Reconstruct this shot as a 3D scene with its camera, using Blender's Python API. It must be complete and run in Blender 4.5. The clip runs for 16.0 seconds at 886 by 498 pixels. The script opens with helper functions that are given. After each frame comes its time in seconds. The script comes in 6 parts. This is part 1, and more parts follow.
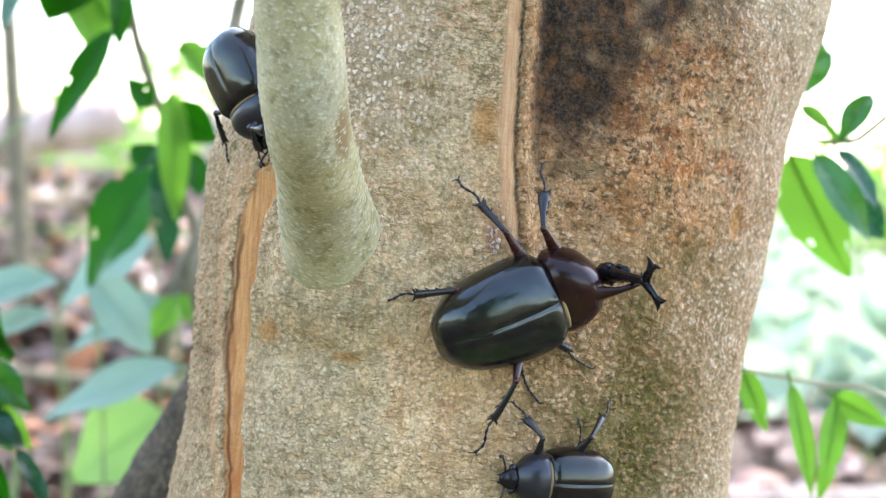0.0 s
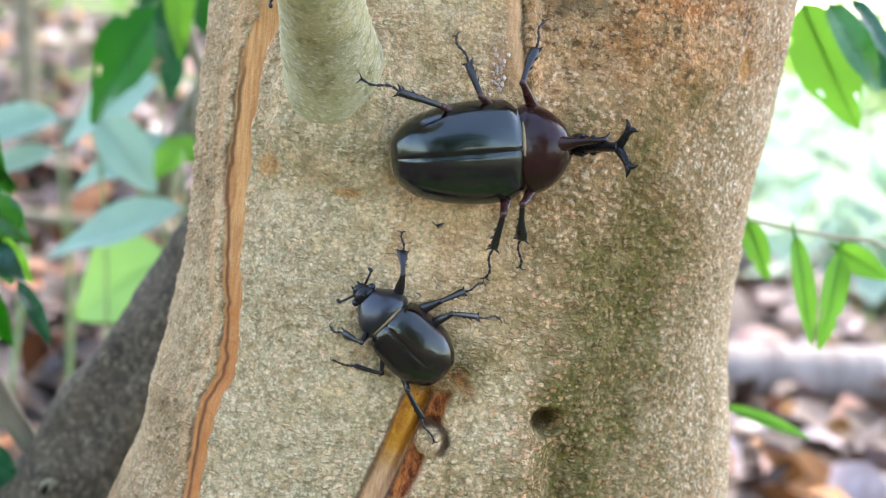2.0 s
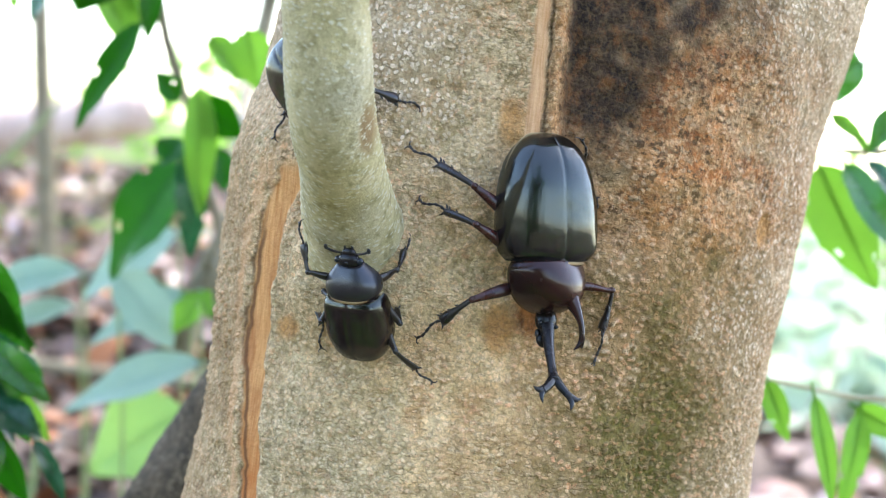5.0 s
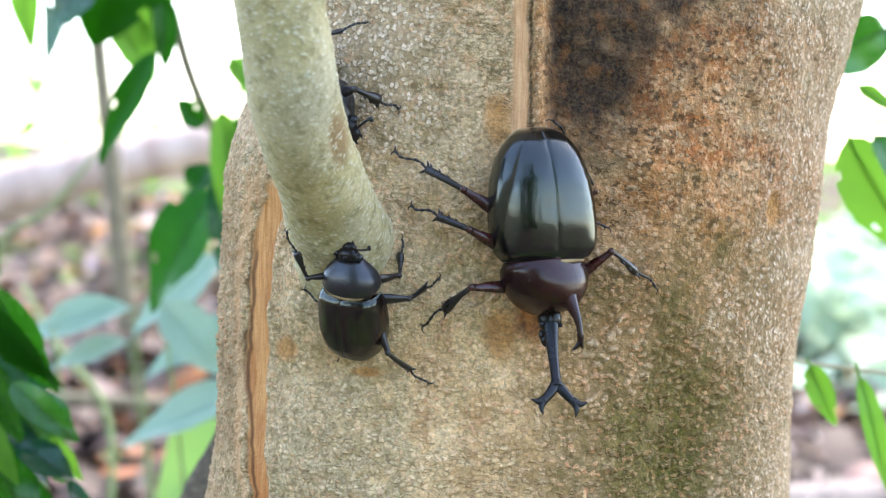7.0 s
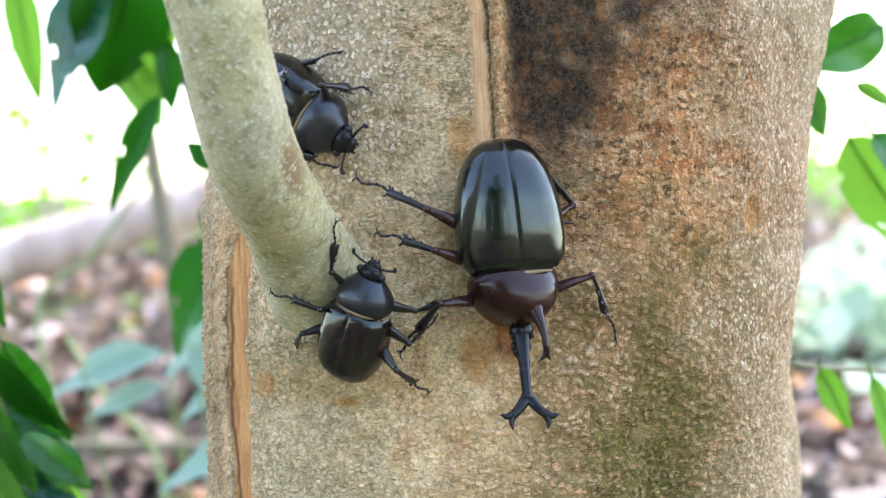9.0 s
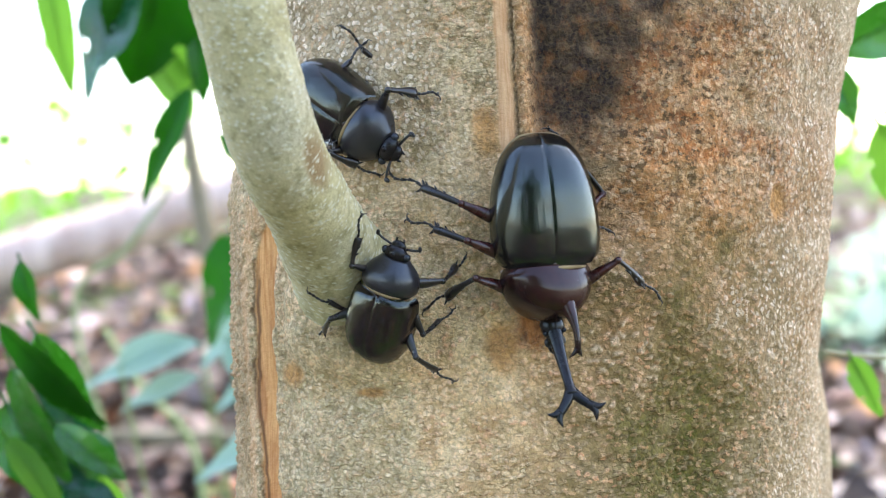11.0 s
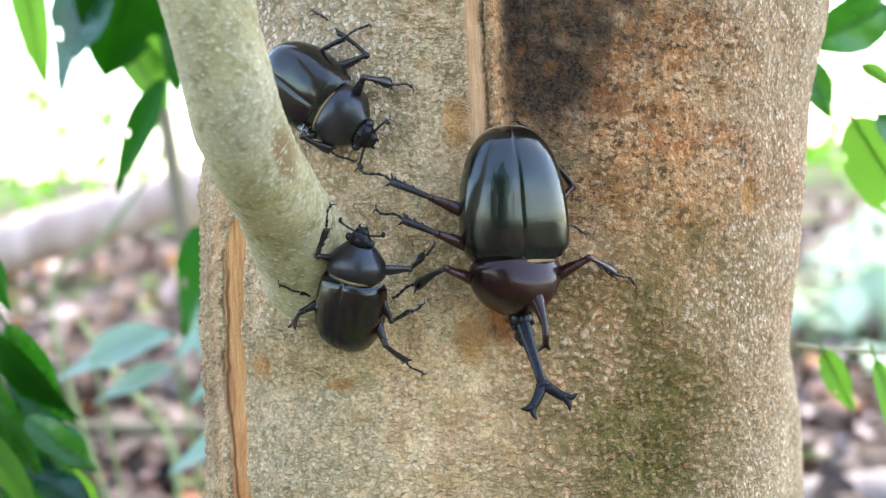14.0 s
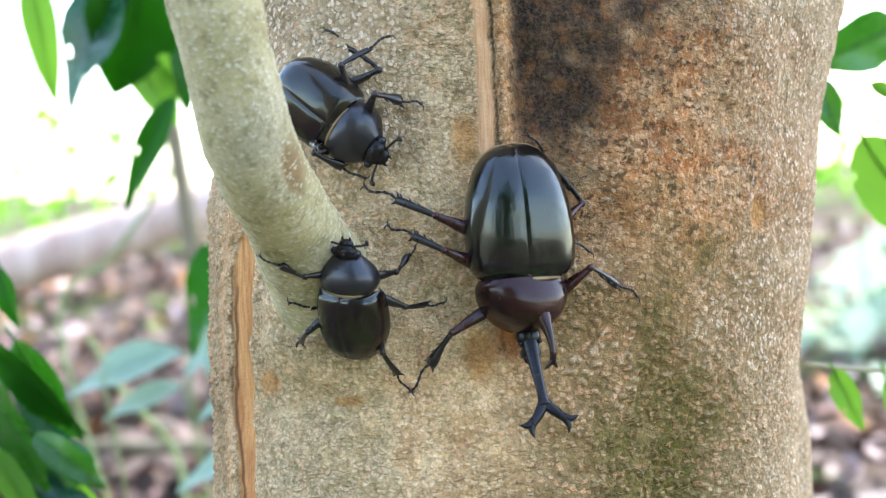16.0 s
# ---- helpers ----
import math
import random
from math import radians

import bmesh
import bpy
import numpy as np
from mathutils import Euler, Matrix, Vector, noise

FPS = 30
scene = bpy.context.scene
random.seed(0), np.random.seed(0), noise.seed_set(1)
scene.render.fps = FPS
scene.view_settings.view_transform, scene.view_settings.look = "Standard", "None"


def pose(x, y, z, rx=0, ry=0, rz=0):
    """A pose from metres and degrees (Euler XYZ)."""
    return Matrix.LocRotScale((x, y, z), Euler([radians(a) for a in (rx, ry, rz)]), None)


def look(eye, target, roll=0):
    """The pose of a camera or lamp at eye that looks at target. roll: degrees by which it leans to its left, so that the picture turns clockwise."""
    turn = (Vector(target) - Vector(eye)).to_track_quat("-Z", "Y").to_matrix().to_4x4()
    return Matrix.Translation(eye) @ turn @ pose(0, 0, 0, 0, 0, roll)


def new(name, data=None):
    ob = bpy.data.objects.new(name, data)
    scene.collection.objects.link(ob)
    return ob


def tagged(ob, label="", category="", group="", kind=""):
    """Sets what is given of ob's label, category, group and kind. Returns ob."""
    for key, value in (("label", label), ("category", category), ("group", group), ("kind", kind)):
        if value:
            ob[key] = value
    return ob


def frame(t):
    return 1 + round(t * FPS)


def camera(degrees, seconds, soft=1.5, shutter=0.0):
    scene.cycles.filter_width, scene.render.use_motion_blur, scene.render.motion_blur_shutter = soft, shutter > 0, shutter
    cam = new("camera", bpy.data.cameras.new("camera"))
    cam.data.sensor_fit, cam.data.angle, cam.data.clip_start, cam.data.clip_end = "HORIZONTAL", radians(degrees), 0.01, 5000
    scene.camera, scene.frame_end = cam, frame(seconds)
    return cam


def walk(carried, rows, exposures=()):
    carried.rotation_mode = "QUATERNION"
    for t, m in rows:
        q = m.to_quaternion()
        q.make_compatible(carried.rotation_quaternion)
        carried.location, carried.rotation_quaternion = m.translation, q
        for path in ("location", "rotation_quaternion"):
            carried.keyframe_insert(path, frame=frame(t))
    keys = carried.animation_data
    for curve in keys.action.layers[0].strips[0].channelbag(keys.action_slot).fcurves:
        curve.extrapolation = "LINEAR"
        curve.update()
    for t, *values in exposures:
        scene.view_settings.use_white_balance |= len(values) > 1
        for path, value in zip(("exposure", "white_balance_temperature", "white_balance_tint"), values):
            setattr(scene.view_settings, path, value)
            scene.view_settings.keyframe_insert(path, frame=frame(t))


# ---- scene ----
# Camera and its hand-held way
cam = camera(28, 16.0, 1.15)
cam.data.dof.use_dof, cam.data.dof.focus_distance, cam.data.dof.aperture_fstop = True, 0.43, 17.0
PATH = [
    (0, look((-0.0206, -0.5299, 0.3778), (-0.0000, -0.0805, 0.3661), 4.58)),
    (0.5, look((-0.0203, -0.5295, 0.3765), (-0.0035, -0.0804, 0.3524), 4.49)),
    (1, look((-0.0195, -0.5298, 0.3751), (-0.0069, -0.0818, 0.3345), 4.80)),
    (1.5, look((-0.0194, -0.5299, 0.3749), (-0.0080, -0.0831, 0.3225), 5.22)),
    (2, look((-0.0187, -0.5257, 0.3735), (0.0033, -0.0789, 0.3249), 5.92)),
    (2.5, look((-0.0187, -0.5259, 0.3742), (0.0046, -0.0779, 0.3391), 6.35)),
    (3, look((-0.0185, -0.5272, 0.3760), (0.0019, -0.0786, 0.3472), 6.31)),
    (3.5, look((-0.0195, -0.5277, 0.3767), (-0.0030, -0.0786, 0.3539), 6.40)),
    (4, look((-0.0208, -0.5273, 0.3766), (-0.0062, -0.0778, 0.3598), 6.15)),
    (4.5, look((-0.0204, -0.5264, 0.3766), (-0.0061, -0.0768, 0.3643), 6.07)),
    (6.8, look((-0.0029, -0.5153, 0.3795), (-0.0038, -0.0655, 0.3682), 2.61)),
    (7, look((0.0024, -0.5119, 0.3776), (-0.0047, -0.0621, 0.3668), 1.42)),
    (7.5, look((0.0125, -0.5087, 0.3778), (-0.0024, -0.0591, 0.3673), -0.15)),
    (8, look((0.0190, -0.5088, 0.3779), (-0.0020, -0.0594, 0.3688), -0.37)),
    (8.5, look((0.0227, -0.5081, 0.3768), (-0.0031, -0.0589, 0.3704), -1.23)),
    (9, look((0.0247, -0.5090, 0.3765), (0.0016, -0.0596, 0.3729), -2.16)),
    (11.3, look((0.0287, -0.5099, 0.3768), (-0.0047, -0.0612, 0.3703), -2.52)),
    (11.5, look((0.0291, -0.5100, 0.3768), (-0.0031, -0.0612, 0.3699), -2.60)),
    (12, look((0.0295, -0.5098, 0.3767), (-0.0025, -0.0610, 0.3681), -2.77)),
    (12.5, look((0.0309, -0.5096, 0.3770), (-0.0000, -0.0607, 0.3684), -2.83)),
    (13, look((0.0314, -0.5092, 0.3766), (0.0009, -0.0603, 0.3680), -2.47)),
    (13.5, look((0.0299, -0.5089, 0.3760), (0.0004, -0.0600, 0.3675), -2.19)),
    (14, look((0.0305, -0.5080, 0.3767), (0.0025, -0.0589, 0.3684), -2.27)),
    (14.5, look((0.0307, -0.5083, 0.3768), (0.0031, -0.0592, 0.3709), -2.36)),
    (15, look((0.0307, -0.5086, 0.3767), (0.0027, -0.0595, 0.3728), -2.27)),
    (15.5, look((0.0303, -0.5079, 0.3766), (0.0010, -0.0589, 0.3734), -2.26)),
    (16, look((0.0303, -0.5075, 0.3759), (0.0003, -0.0585, 0.3727), -2.13)),
]
walk(cam, PATH, [(0, 2.9, 6900, 12), (1.5, 2.92, 6900, 12), (3.5, 2.94, 6900, 12), (8, 2.89, 6860, 12), (16, 2.9, 6860, 12)])

# Daylight in open woodland shade
SUN_UP, SUN_TURN = 55, 35
world = bpy.data.worlds.new("daylight")
scene.world = world
world.use_nodes = True
wn = world.node_tree.nodes
sky = wn.new("ShaderNodeTexSky")
sky.sky_type, sky.sun_disc = "NISHITA", False
sky.sun_elevation, sky.sun_rotation = radians(SUN_UP), radians(SUN_TURN)
sky.air_density, sky.dust_density, sky.ozone_density = 1.0, 1.6, 1.0
wn["Background"].inputs["Strength"].default_value = 0.15
world.node_tree.links.new(sky.outputs[0], wn["Background"].inputs[0])
sun = new("sun", bpy.data.lights.new("sun", "SUN"))
sun.data.energy, sun.data.angle, sun.data.color = 1.1, radians(2), (1.0, 0.97, 0.91)
a, e = radians(SUN_TURN), radians(SUN_UP)
sun.matrix_world = look((2 * math.sin(a) * math.cos(e), 2 * math.cos(a) * math.cos(e), 2 * math.sin(e) + 0.35), (0, 0, 0.35))


# ---- materials ----
class Nodes:
    """A node material in the making."""

    def __init__(self, name, rough=0.6, metal=0.0, spec=0.5):
        self.mat = bpy.data.materials.new(name)
        self.mat.use_nodes = True
        self.tree = self.mat.node_tree
        self.out = self.tree.nodes["Principled BSDF"]
        self.set(self.out, "Roughness", rough)
        self.set(self.out, "Metallic", metal)
        self.set(self.out, "Specular IOR Level", spec)

    def set(self, node, slot, value):
        if isinstance(value, bpy.types.NodeSocket):
            self.tree.links.new(value, node.inputs[slot])
        else:
            node.inputs[slot].default_value = value

    def add(self, kind, out=0, **slots):
        node = self.tree.nodes.new(kind)
        for k, v in slots.items():
            self.set(node, k.replace("_", " "), v)
        return node.outputs[out]

    def coords(self, scale=(1, 1, 1), kind="Object"):
        tc = self.tree.nodes.new("ShaderNodeTexCoord")
        mp = self.tree.nodes.new("ShaderNodeMapping")
        self.tree.links.new(tc.outputs[kind], mp.inputs[0])
        mp.inputs["Scale"].default_value = scale
        return mp.outputs[0]

    def noise(self, at, scale, detail=4.0, rough=0.55):
        return self.add("ShaderNodeTexNoise", Vector=at, Scale=scale, Detail=detail, Roughness=rough)

    def cells(self, at, scale, out=0, feature="F1"):
        node = self.tree.nodes.new("ShaderNodeTexVoronoi")
        node.feature = feature
        self.set(node, "Vector", at)
        self.set(node, "Scale", scale)
        return node.outputs[out]

    def ramp(self, value, lo, hi, a=0.0, b=1.0):
        node = self.tree.nodes.new("ShaderNodeMapRange")
        for slot, v in zip(range(5), (value, lo, hi, a, b)):
            self.set(node, slot, v)
        return node.outputs[0]

    def calc(self, op, a, b=0.0):
        node = self.tree.nodes.new("ShaderNodeMath")
        node.operation = op
        self.set(node, 0, a)
        self.set(node, 1, b)
        return node.outputs[0]

    def mix(self, fac, a, b, blend="MIX"):
        node = self.tree.nodes.new("ShaderNodeMix")
        node.data_type, node.blend_type = "RGBA", blend
        for slot, v in ((0, fac), (6, a), (7, b)):
            self.set(node, slot, (*v, 1) if isinstance(v, tuple) and len(v) == 3 else v)
        return node.outputs[2]

    def attr(self, name):
        node = self.tree.nodes.new("ShaderNodeAttribute")
        node.attribute_name = name
        return node.outputs["Fac"]

    def bump(self, height, distance, strength=1.0, normal=None):
        node = self.tree.nodes.new("ShaderNodeBump")
        self.set(node, "Height", height)
        self.set(node, "Distance", distance)
        self.set(node, "Strength", strength)
        if normal is not None:
            self.set(node, "Normal", normal)
        return node.outputs[0]

    def done(self, color=None, rough=None, normal=None):
        if color is not None:
            self.set(self.out, "Base Color", (*color, 1) if isinstance(color, tuple) and len(color) == 3 else color)
        if rough is not None:
            self.set(self.out, "Roughness", rough)
        if normal is not None:
            self.set(self.out, "Normal", normal)
        return self.mat


def bark_material():
    m = Nodes("bark", 0.85, 0, 0.1)
    at = m.coords()
    big, mid = m.noise(at, 28, 5, 0.6), m.noise(at, 120, 5, 0.65)
    flat, tall = m.coords((1.0, 1.0, 1.0)), m.coords((1.5, 1.5, 0.55))
    fine = m.noise(flat, 1100, 4, 0.7)
    bent = m.mix(0.0016, flat, m.tree.nodes[m.noise(flat, 400, 3).node.name].outputs[1], "LINEAR_LIGHT")
    crumb = m.cells(bent, 1000)
    hue = m.add("ShaderNodeSeparateColor", 0, Color=m.cells(bent, 1000, 1))
    streak, patch = m.noise(tall, 90, 5, 0.65), m.noise(m.coords((1.2, 1.2, 0.8)), 210, 5, 0.7)
    # ground tone, from olive-grey to tan, in upright streaks
    c = m.mix(m.ramp(big, 0.36, 0.64), (0.33, 0.3, 0.175), (0.44, 0.36, 0.22))
    c = m.mix(m.ramp(streak, 0.46, 0.66, 0.0, 0.6), c, (0.46, 0.31, 0.18))
    c = m.mix(m.ramp(streak, 0.46, 0.3, 0.0, 0.5), c, (0.26, 0.25, 0.14))
    c = m.mix(m.ramp(patch, 0.53, 0.62, 0.0, 0.7), c, (0.52, 0.32, 0.17))
    macro = m.noise(m.coords((1.3, 1.3, 0.8)), 62, 6, 0.7)
    c = m.mix(m.ramp(macro, 0.5, 0.62, 0.0, 0.65), c, (0.56, 0.46, 0.3))
    c = m.mix(m.ramp(macro, 0.48, 0.38, 0.0, 0.7), c, (0.26, 0.2, 0.085))
    c = m.mix(m.calc("MULTIPLY", m.attr("pale"), 0.65), c, (0.54, 0.49, 0.39))
    # crumbs of the surface, pinkish, pale or dark
    speck, dark = m.noise(m.coords((1.1, 1.1, 1.15)), 500, 3, 0.6), m.noise(m.coords((1.1, 1.1, 0.9)), 400, 4, 0.65)
    c = m.mix(m.ramp(dark, 0.52, 0.62, 0.0, 0.8), c, m.mix(m.ramp(mid, 0.4, 0.6), (0.17, 0.15, 0.065), (0.24, 0.15, 0.08)))
    c = m.mix(m.ramp(speck, 0.54, 0.62, 0.0, 0.9), c, m.mix(m.ramp(mid, 0.44, 0.54), (0.68, 0.59, 0.42), (0.62, 0.38, 0.22)))
    c = m.mix(m.ramp(hue, 0.72, 0.86, 0.0, 0.4), c, (0.62, 0.5, 0.35))
    c = m.mix(m.ramp(hue, 0.3, 0.1, 0.0, 0.4), c, (0.18, 0.145, 0.075))
    grain, tone = m.attr("grain"), m.attr("tone")
    c = m.mix(m.ramp(grain, 0.3, 0.6, 0.0, 0.6), c, m.mix(m.ramp(tone, 0.6, 1.0), (0.5, 0.42, 0.28), (0.68, 0.61, 0.48)))
    # rust-brown weathering in torn patches
    rusty = m.mix(m.ramp(patch, 0.35, 0.62), (0.13, 0.046, 0.018), (0.42, 0.17, 0.06))
    rusty = m.mix(m.ramp(speck, 0.55, 0.64, 0.0, 0.5), rusty, (0.5, 0.35, 0.2))
    torn = m.ramp(m.noise(m.coords((1.0, 1.0, 1.25)), 95, 6, 0.7), 0.42, 0.58, 0.5, 1.0)
    c = m.mix(m.calc("MULTIPLY", m.attr("rust"), torn), c, rusty)
    fleck = m.noise(m.coords((0.9, 0.9, 1.3)), 400, 4, 0.7)
    often = m.calc("MAXIMUM", m.attr("rust"), m.ramp(big, 0.4, 0.65, 0.25, 0.8))
    c = m.mix(m.calc("MULTIPLY", m.ramp(fleck, 0.55, 0.62), often), c, (0.085, 0.075, 0.038))
    c = m.mix(m.calc("MULTIPLY", m.attr("warm"), m.ramp(patch, 0.34, 0.6, 0.45, 0.85)), c, m.mix(m.ramp(mid, 0.4, 0.6), (0.68, 0.5, 0.28), (0.9, 0.7, 0.43)))
    # flat plates that lie across the trunk, some of them raised and pale or pinkish
    wavy = m.mix(0.0016, m.coords((0.85, 0.85, 1.75)), m.tree.nodes[m.noise(m.coords((1, 1, 1.5)), 420, 4).node.name].outputs[1], "LINEAR_LIGHT")
    plate_edge = m.cells(wavy, 600, 0, "DISTANCE_TO_EDGE")
    pick = m.tree.nodes.new("ShaderNodeSeparateColor")
    m.set(pick, "Color", m.cells(wavy, 600, 1))
    plate = m.mix(m.ramp(pick.outputs[0], 0.1, 0.9), (0.5, 0.42, 0.25), (0.88, 0.76, 0.53))
    plate = m.mix(m.ramp(pick.outputs[1], 0.7, 0.78, 0.0, 0.9), plate, m.mix(m.ramp(big, 0.4, 0.6), (0.64, 0.4, 0.25), (0.56, 0.33, 0.19)))
    raised = m.calc("MULTIPLY", m.ramp(plate_edge, 0.02, 0.24), m.ramp(pick.outputs[2], 0.46, 0.7))
    amount = m.attr("plates")
    c = m.mix(m.calc("MULTIPLY", m.ramp(plate_edge, 0.16, 0.0, 0.0, 0.6), m.calc("MULTIPLY", amount, m.ramp(dark, 0.4, 0.58))), c, (0.16, 0.13, 0.065))
    c = m.mix(m.calc("MULTIPLY", raised, m.calc("MULTIPLY", amount, m.ramp(fine, 0.3, 0.6, 0.6, 1.0))), c, plate)
    c = m.mix(m.calc("MULTIPLY", m.attr("orange"), m.calc("MULTIPLY", torn, m.ramp(fine, 0.3, 0.62, 0.95, 0.55))), c, m.mix(m.ramp(patch, 0.36, 0.62), (0.3, 0.15, 0.06), (0.5, 0.28, 0.125)))
    c = m.mix(m.calc("MULTIPLY", m.ramp(fleck, 0.53, 0.59), m.calc("MULTIPLY", m.attr("rust"), 0.8)), c, (0.075, 0.036, 0.018))
    c = m.mix(m.calc("MULTIPLY", m.ramp(speck, 0.55, 0.61), m.calc("MULTIPLY", m.attr("rust"), 0.45)), c, (0.62, 0.38, 0.2))
    # raised chips, pinkish or cream, over browner ground on the shaded side
    c = m.mix(m.calc("MULTIPLY", m.attr("under"), m.ramp(streak, 0.36, 0.6, 0.75, 0.35)), c, m.mix(m.ramp(patch, 0.36, 0.62), (0.17, 0.13, 0.06), (0.33, 0.245, 0.13)))
    c = m.mix(m.calc("MULTIPLY", m.attr("flake"), m.ramp(fine, 0.3, 0.6, 0.65, 1.0)), c, m.mix(m.ramp(mid, 0.42, 0.56), (0.72, 0.43, 0.27), (0.76, 0.62, 0.44)))
    warped = m.mix(0.0013, m.coords((0.9, 0.9, 1.35)), m.tree.nodes[m.noise(m.coords((1, 1, 1.2)), 520, 4).node.name].outputs[1], "LINEAR_LIGHT")
    chip_at = m.cells(warped, 560)
    chip_pick = m.tree.nodes.new("ShaderNodeSeparateColor")
    m.set(chip_pick, "Color", m.cells(warped, 560, 1))
    chip = m.calc("MULTIPLY", m.ramp(chip_at, 0.5, 0.38), m.calc("MULTIPLY", m.ramp(chip_pick.outputs[0], 0.5, 0.56), m.ramp(m.attr("under"), 0.0, 1.0, 0.6, 1.0)))
    chip = m.calc("MULTIPLY", chip, m.attr("chips"))
    c = m.mix(m.calc("MULTIPLY", m.ramp(chip_at, 0.36, 0.56), m.calc("MULTIPLY", m.attr("under"), 0.4)), c, (0.16, 0.115, 0.055))
    c = m.mix(chip, c, m.mix(m.ramp(m.attr("under"), 0.0, 1.0, 0.7, 0.0), m.mix(m.ramp(chip_pick.outputs[1], 0.3, 0.7), (0.72, 0.36, 0.2), (0.78, 0.54, 0.34)), (0.86, 0.74, 0.52)))
    # mossy film, which also carries the painted shade under the branch base
    film = m.calc("MULTIPLY", m.attr("moss_shade"), m.calc("MULTIPLY", m.ramp(streak, 0.42, 0.68, 1.0, 0.7), m.ramp(m.calc("MAXIMUM", raised, m.calc("MAXIMUM", chip, m.attr("flake"))), 0.0, 1.0, 1.0, 0.5)))
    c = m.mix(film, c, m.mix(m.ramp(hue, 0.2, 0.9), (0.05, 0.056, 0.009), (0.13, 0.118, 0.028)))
    c = m.mix(m.calc("MULTIPLY", m.attr("brown"), m.ramp(streak, 0.36, 0.62, 0.6, 0.95)), c, m.mix(m.ramp(patch, 0.36, 0.62), (0.13, 0.085, 0.045), (0.3, 0.21, 0.115)))
    # greyer zones with pale pores
    c = m.mix(m.calc("MULTIPLY", m.attr("grey"), m.ramp(patch, 0.34, 0.6, 0.85, 0.5)), c, m.mix(m.ramp(mid, 0.38, 0.62), (0.36, 0.31, 0.19), (0.55, 0.475, 0.31)))
    pore = m.cells(m.coords((1.0, 1.0, 1.2)), 640)
    c = m.mix(m.calc("MULTIPLY", m.attr("grey"), m.ramp(pore, 0.36, 0.2, 0.0, 0.9)), c, (0.74, 0.68, 0.53))
    c = m.mix(m.calc("MULTIPLY", m.attr("grey"), m.ramp(dark, 0.52, 0.62, 0.0, 0.6)), c, (0.2, 0.17, 0.095))
    # pale granules over browner gaps
    bumpy = m.mix(0.0011, m.coords((1.0, 1.0, 0.9)), m.tree.nodes[m.noise(at, 420, 3).node.name].outputs[1], "LINEAR_LIGHT")
    knob = m.cells(bumpy, 740)
    knob_hue = m.add("ShaderNodeSeparateColor", 0, Color=m.cells(bumpy, 740, 1))
    stone = m.mix(m.ramp(knob_hue, 0.2, 0.95), (0.5, 0.44, 0.33), (0.78, 0.71, 0.6))
    cobbled = m.calc("MULTIPLY", m.attr("bold"), m.ramp(patch, 0.36, 0.5, 0.55, 1.0))
    c = m.mix(m.calc("MULTIPLY", cobbled, m.ramp(knob, 0.36, 0.6, 0.1, 0.6)), c, m.mix(m.ramp(mid, 0.4, 0.6), (0.2, 0.155, 0.09), (0.36, 0.29, 0.19)))
    grit = m.calc("MULTIPLY", cobbled, m.calc("MULTIPLY", m.ramp(knob, 0.5, 0.36), m.ramp(knob_hue, 0.2, 0.34)))
    c = m.mix(grit, c, stone)
    burnt = m.mix(m.ramp(patch, 0.5, 0.66), (0.014, 0.011, 0.012), (0.11, 0.05, 0.02))
    c = m.mix(m.calc("MULTIPLY", m.attr("stain"), m.ramp(mid, 0.4, 0.66, 1.0, 0.86)), c, burnt)
    # bare orange-brown patches where chips fell off
    c = m.mix(m.attr("bare"), c, m.mix(m.ramp(patch, 0.36, 0.62), (0.33, 0.17, 0.06), (0.52, 0.3, 0.12)))
    c = m.mix(m.ramp(fine, 0.35, 0.6, 0.3, 0.0), c, (0.1, 0.078, 0.045))
    c = m.mix(m.ramp(crumb, 0.5, 0.8, 0.0, 0.4), c, (0.12, 0.09, 0.05))
    c = m.mix(1.0, c, (1.27, 1.1, 0.96), "MULTIPLY")
    # bare wood, torn bark lip, wet sap, dark rims
    wood = m.mix(m.ramp(m.noise(m.coords((4, 4, 0.22)), 420, 4), 0.3, 0.7), (0.46, 0.19, 0.06), (0.68, 0.36, 0.145))
    wood = m.mix(m.ramp(m.noise(m.coords((3, 3, 0.5)), 60, 4), 0.5, 0.66, 0.0, 0.7), wood, (0.3, 0.1, 0.034))
    wood = m.mix(m.calc("MULTIPLY", m.attr("deep"), m.ramp(mid, 0.35, 0.65, 0.85, 0.35)), wood, (0.4, 0.12, 0.03))
    c = m.mix(m.attr("wood"), c, wood)
    c = m.mix(m.attr("lip"), c, m.mix(m.ramp(m.noise(m.coords((5, 5, 0.35)), 300, 4), 0.35, 0.65), (0.52, 0.26, 0.12), (0.68, 0.4, 0.21)))
    c = m.mix(m.attr("sap"), c, m.mix(m.ramp(mid, 0.35, 0.65), (0.66, 0.29, 0.03), (0.34, 0.095, 0.02)))
    c = m.mix(m.attr("red"), c, m.mix(m.ramp(m.noise(m.coords((2, 2, 0.8)), 300, 4, 0.7), 0.4, 0.62), (0.1, 0.022, 0.01), (0.42, 0.13, 0.03)))
    c = m.mix(m.attr("rim"), c, (0.06, 0.028, 0.016))
    plain = m.calc("SUBTRACT", 1.0, m.calc("MAXIMUM", m.attr("wood"), m.attr("lip")))
    h = m.calc("ADD", m.calc("MULTIPLY", fine, 0.6), m.calc("MULTIPLY", m.calc("SUBTRACT", 1.0, crumb), plain))
    h = m.calc("ADD", h, m.calc("MULTIPLY", speck, 1.6))
    h = m.calc("ADD", h, m.calc("MULTIPLY", m.calc("MAXIMUM", grit, chip), 2.6))
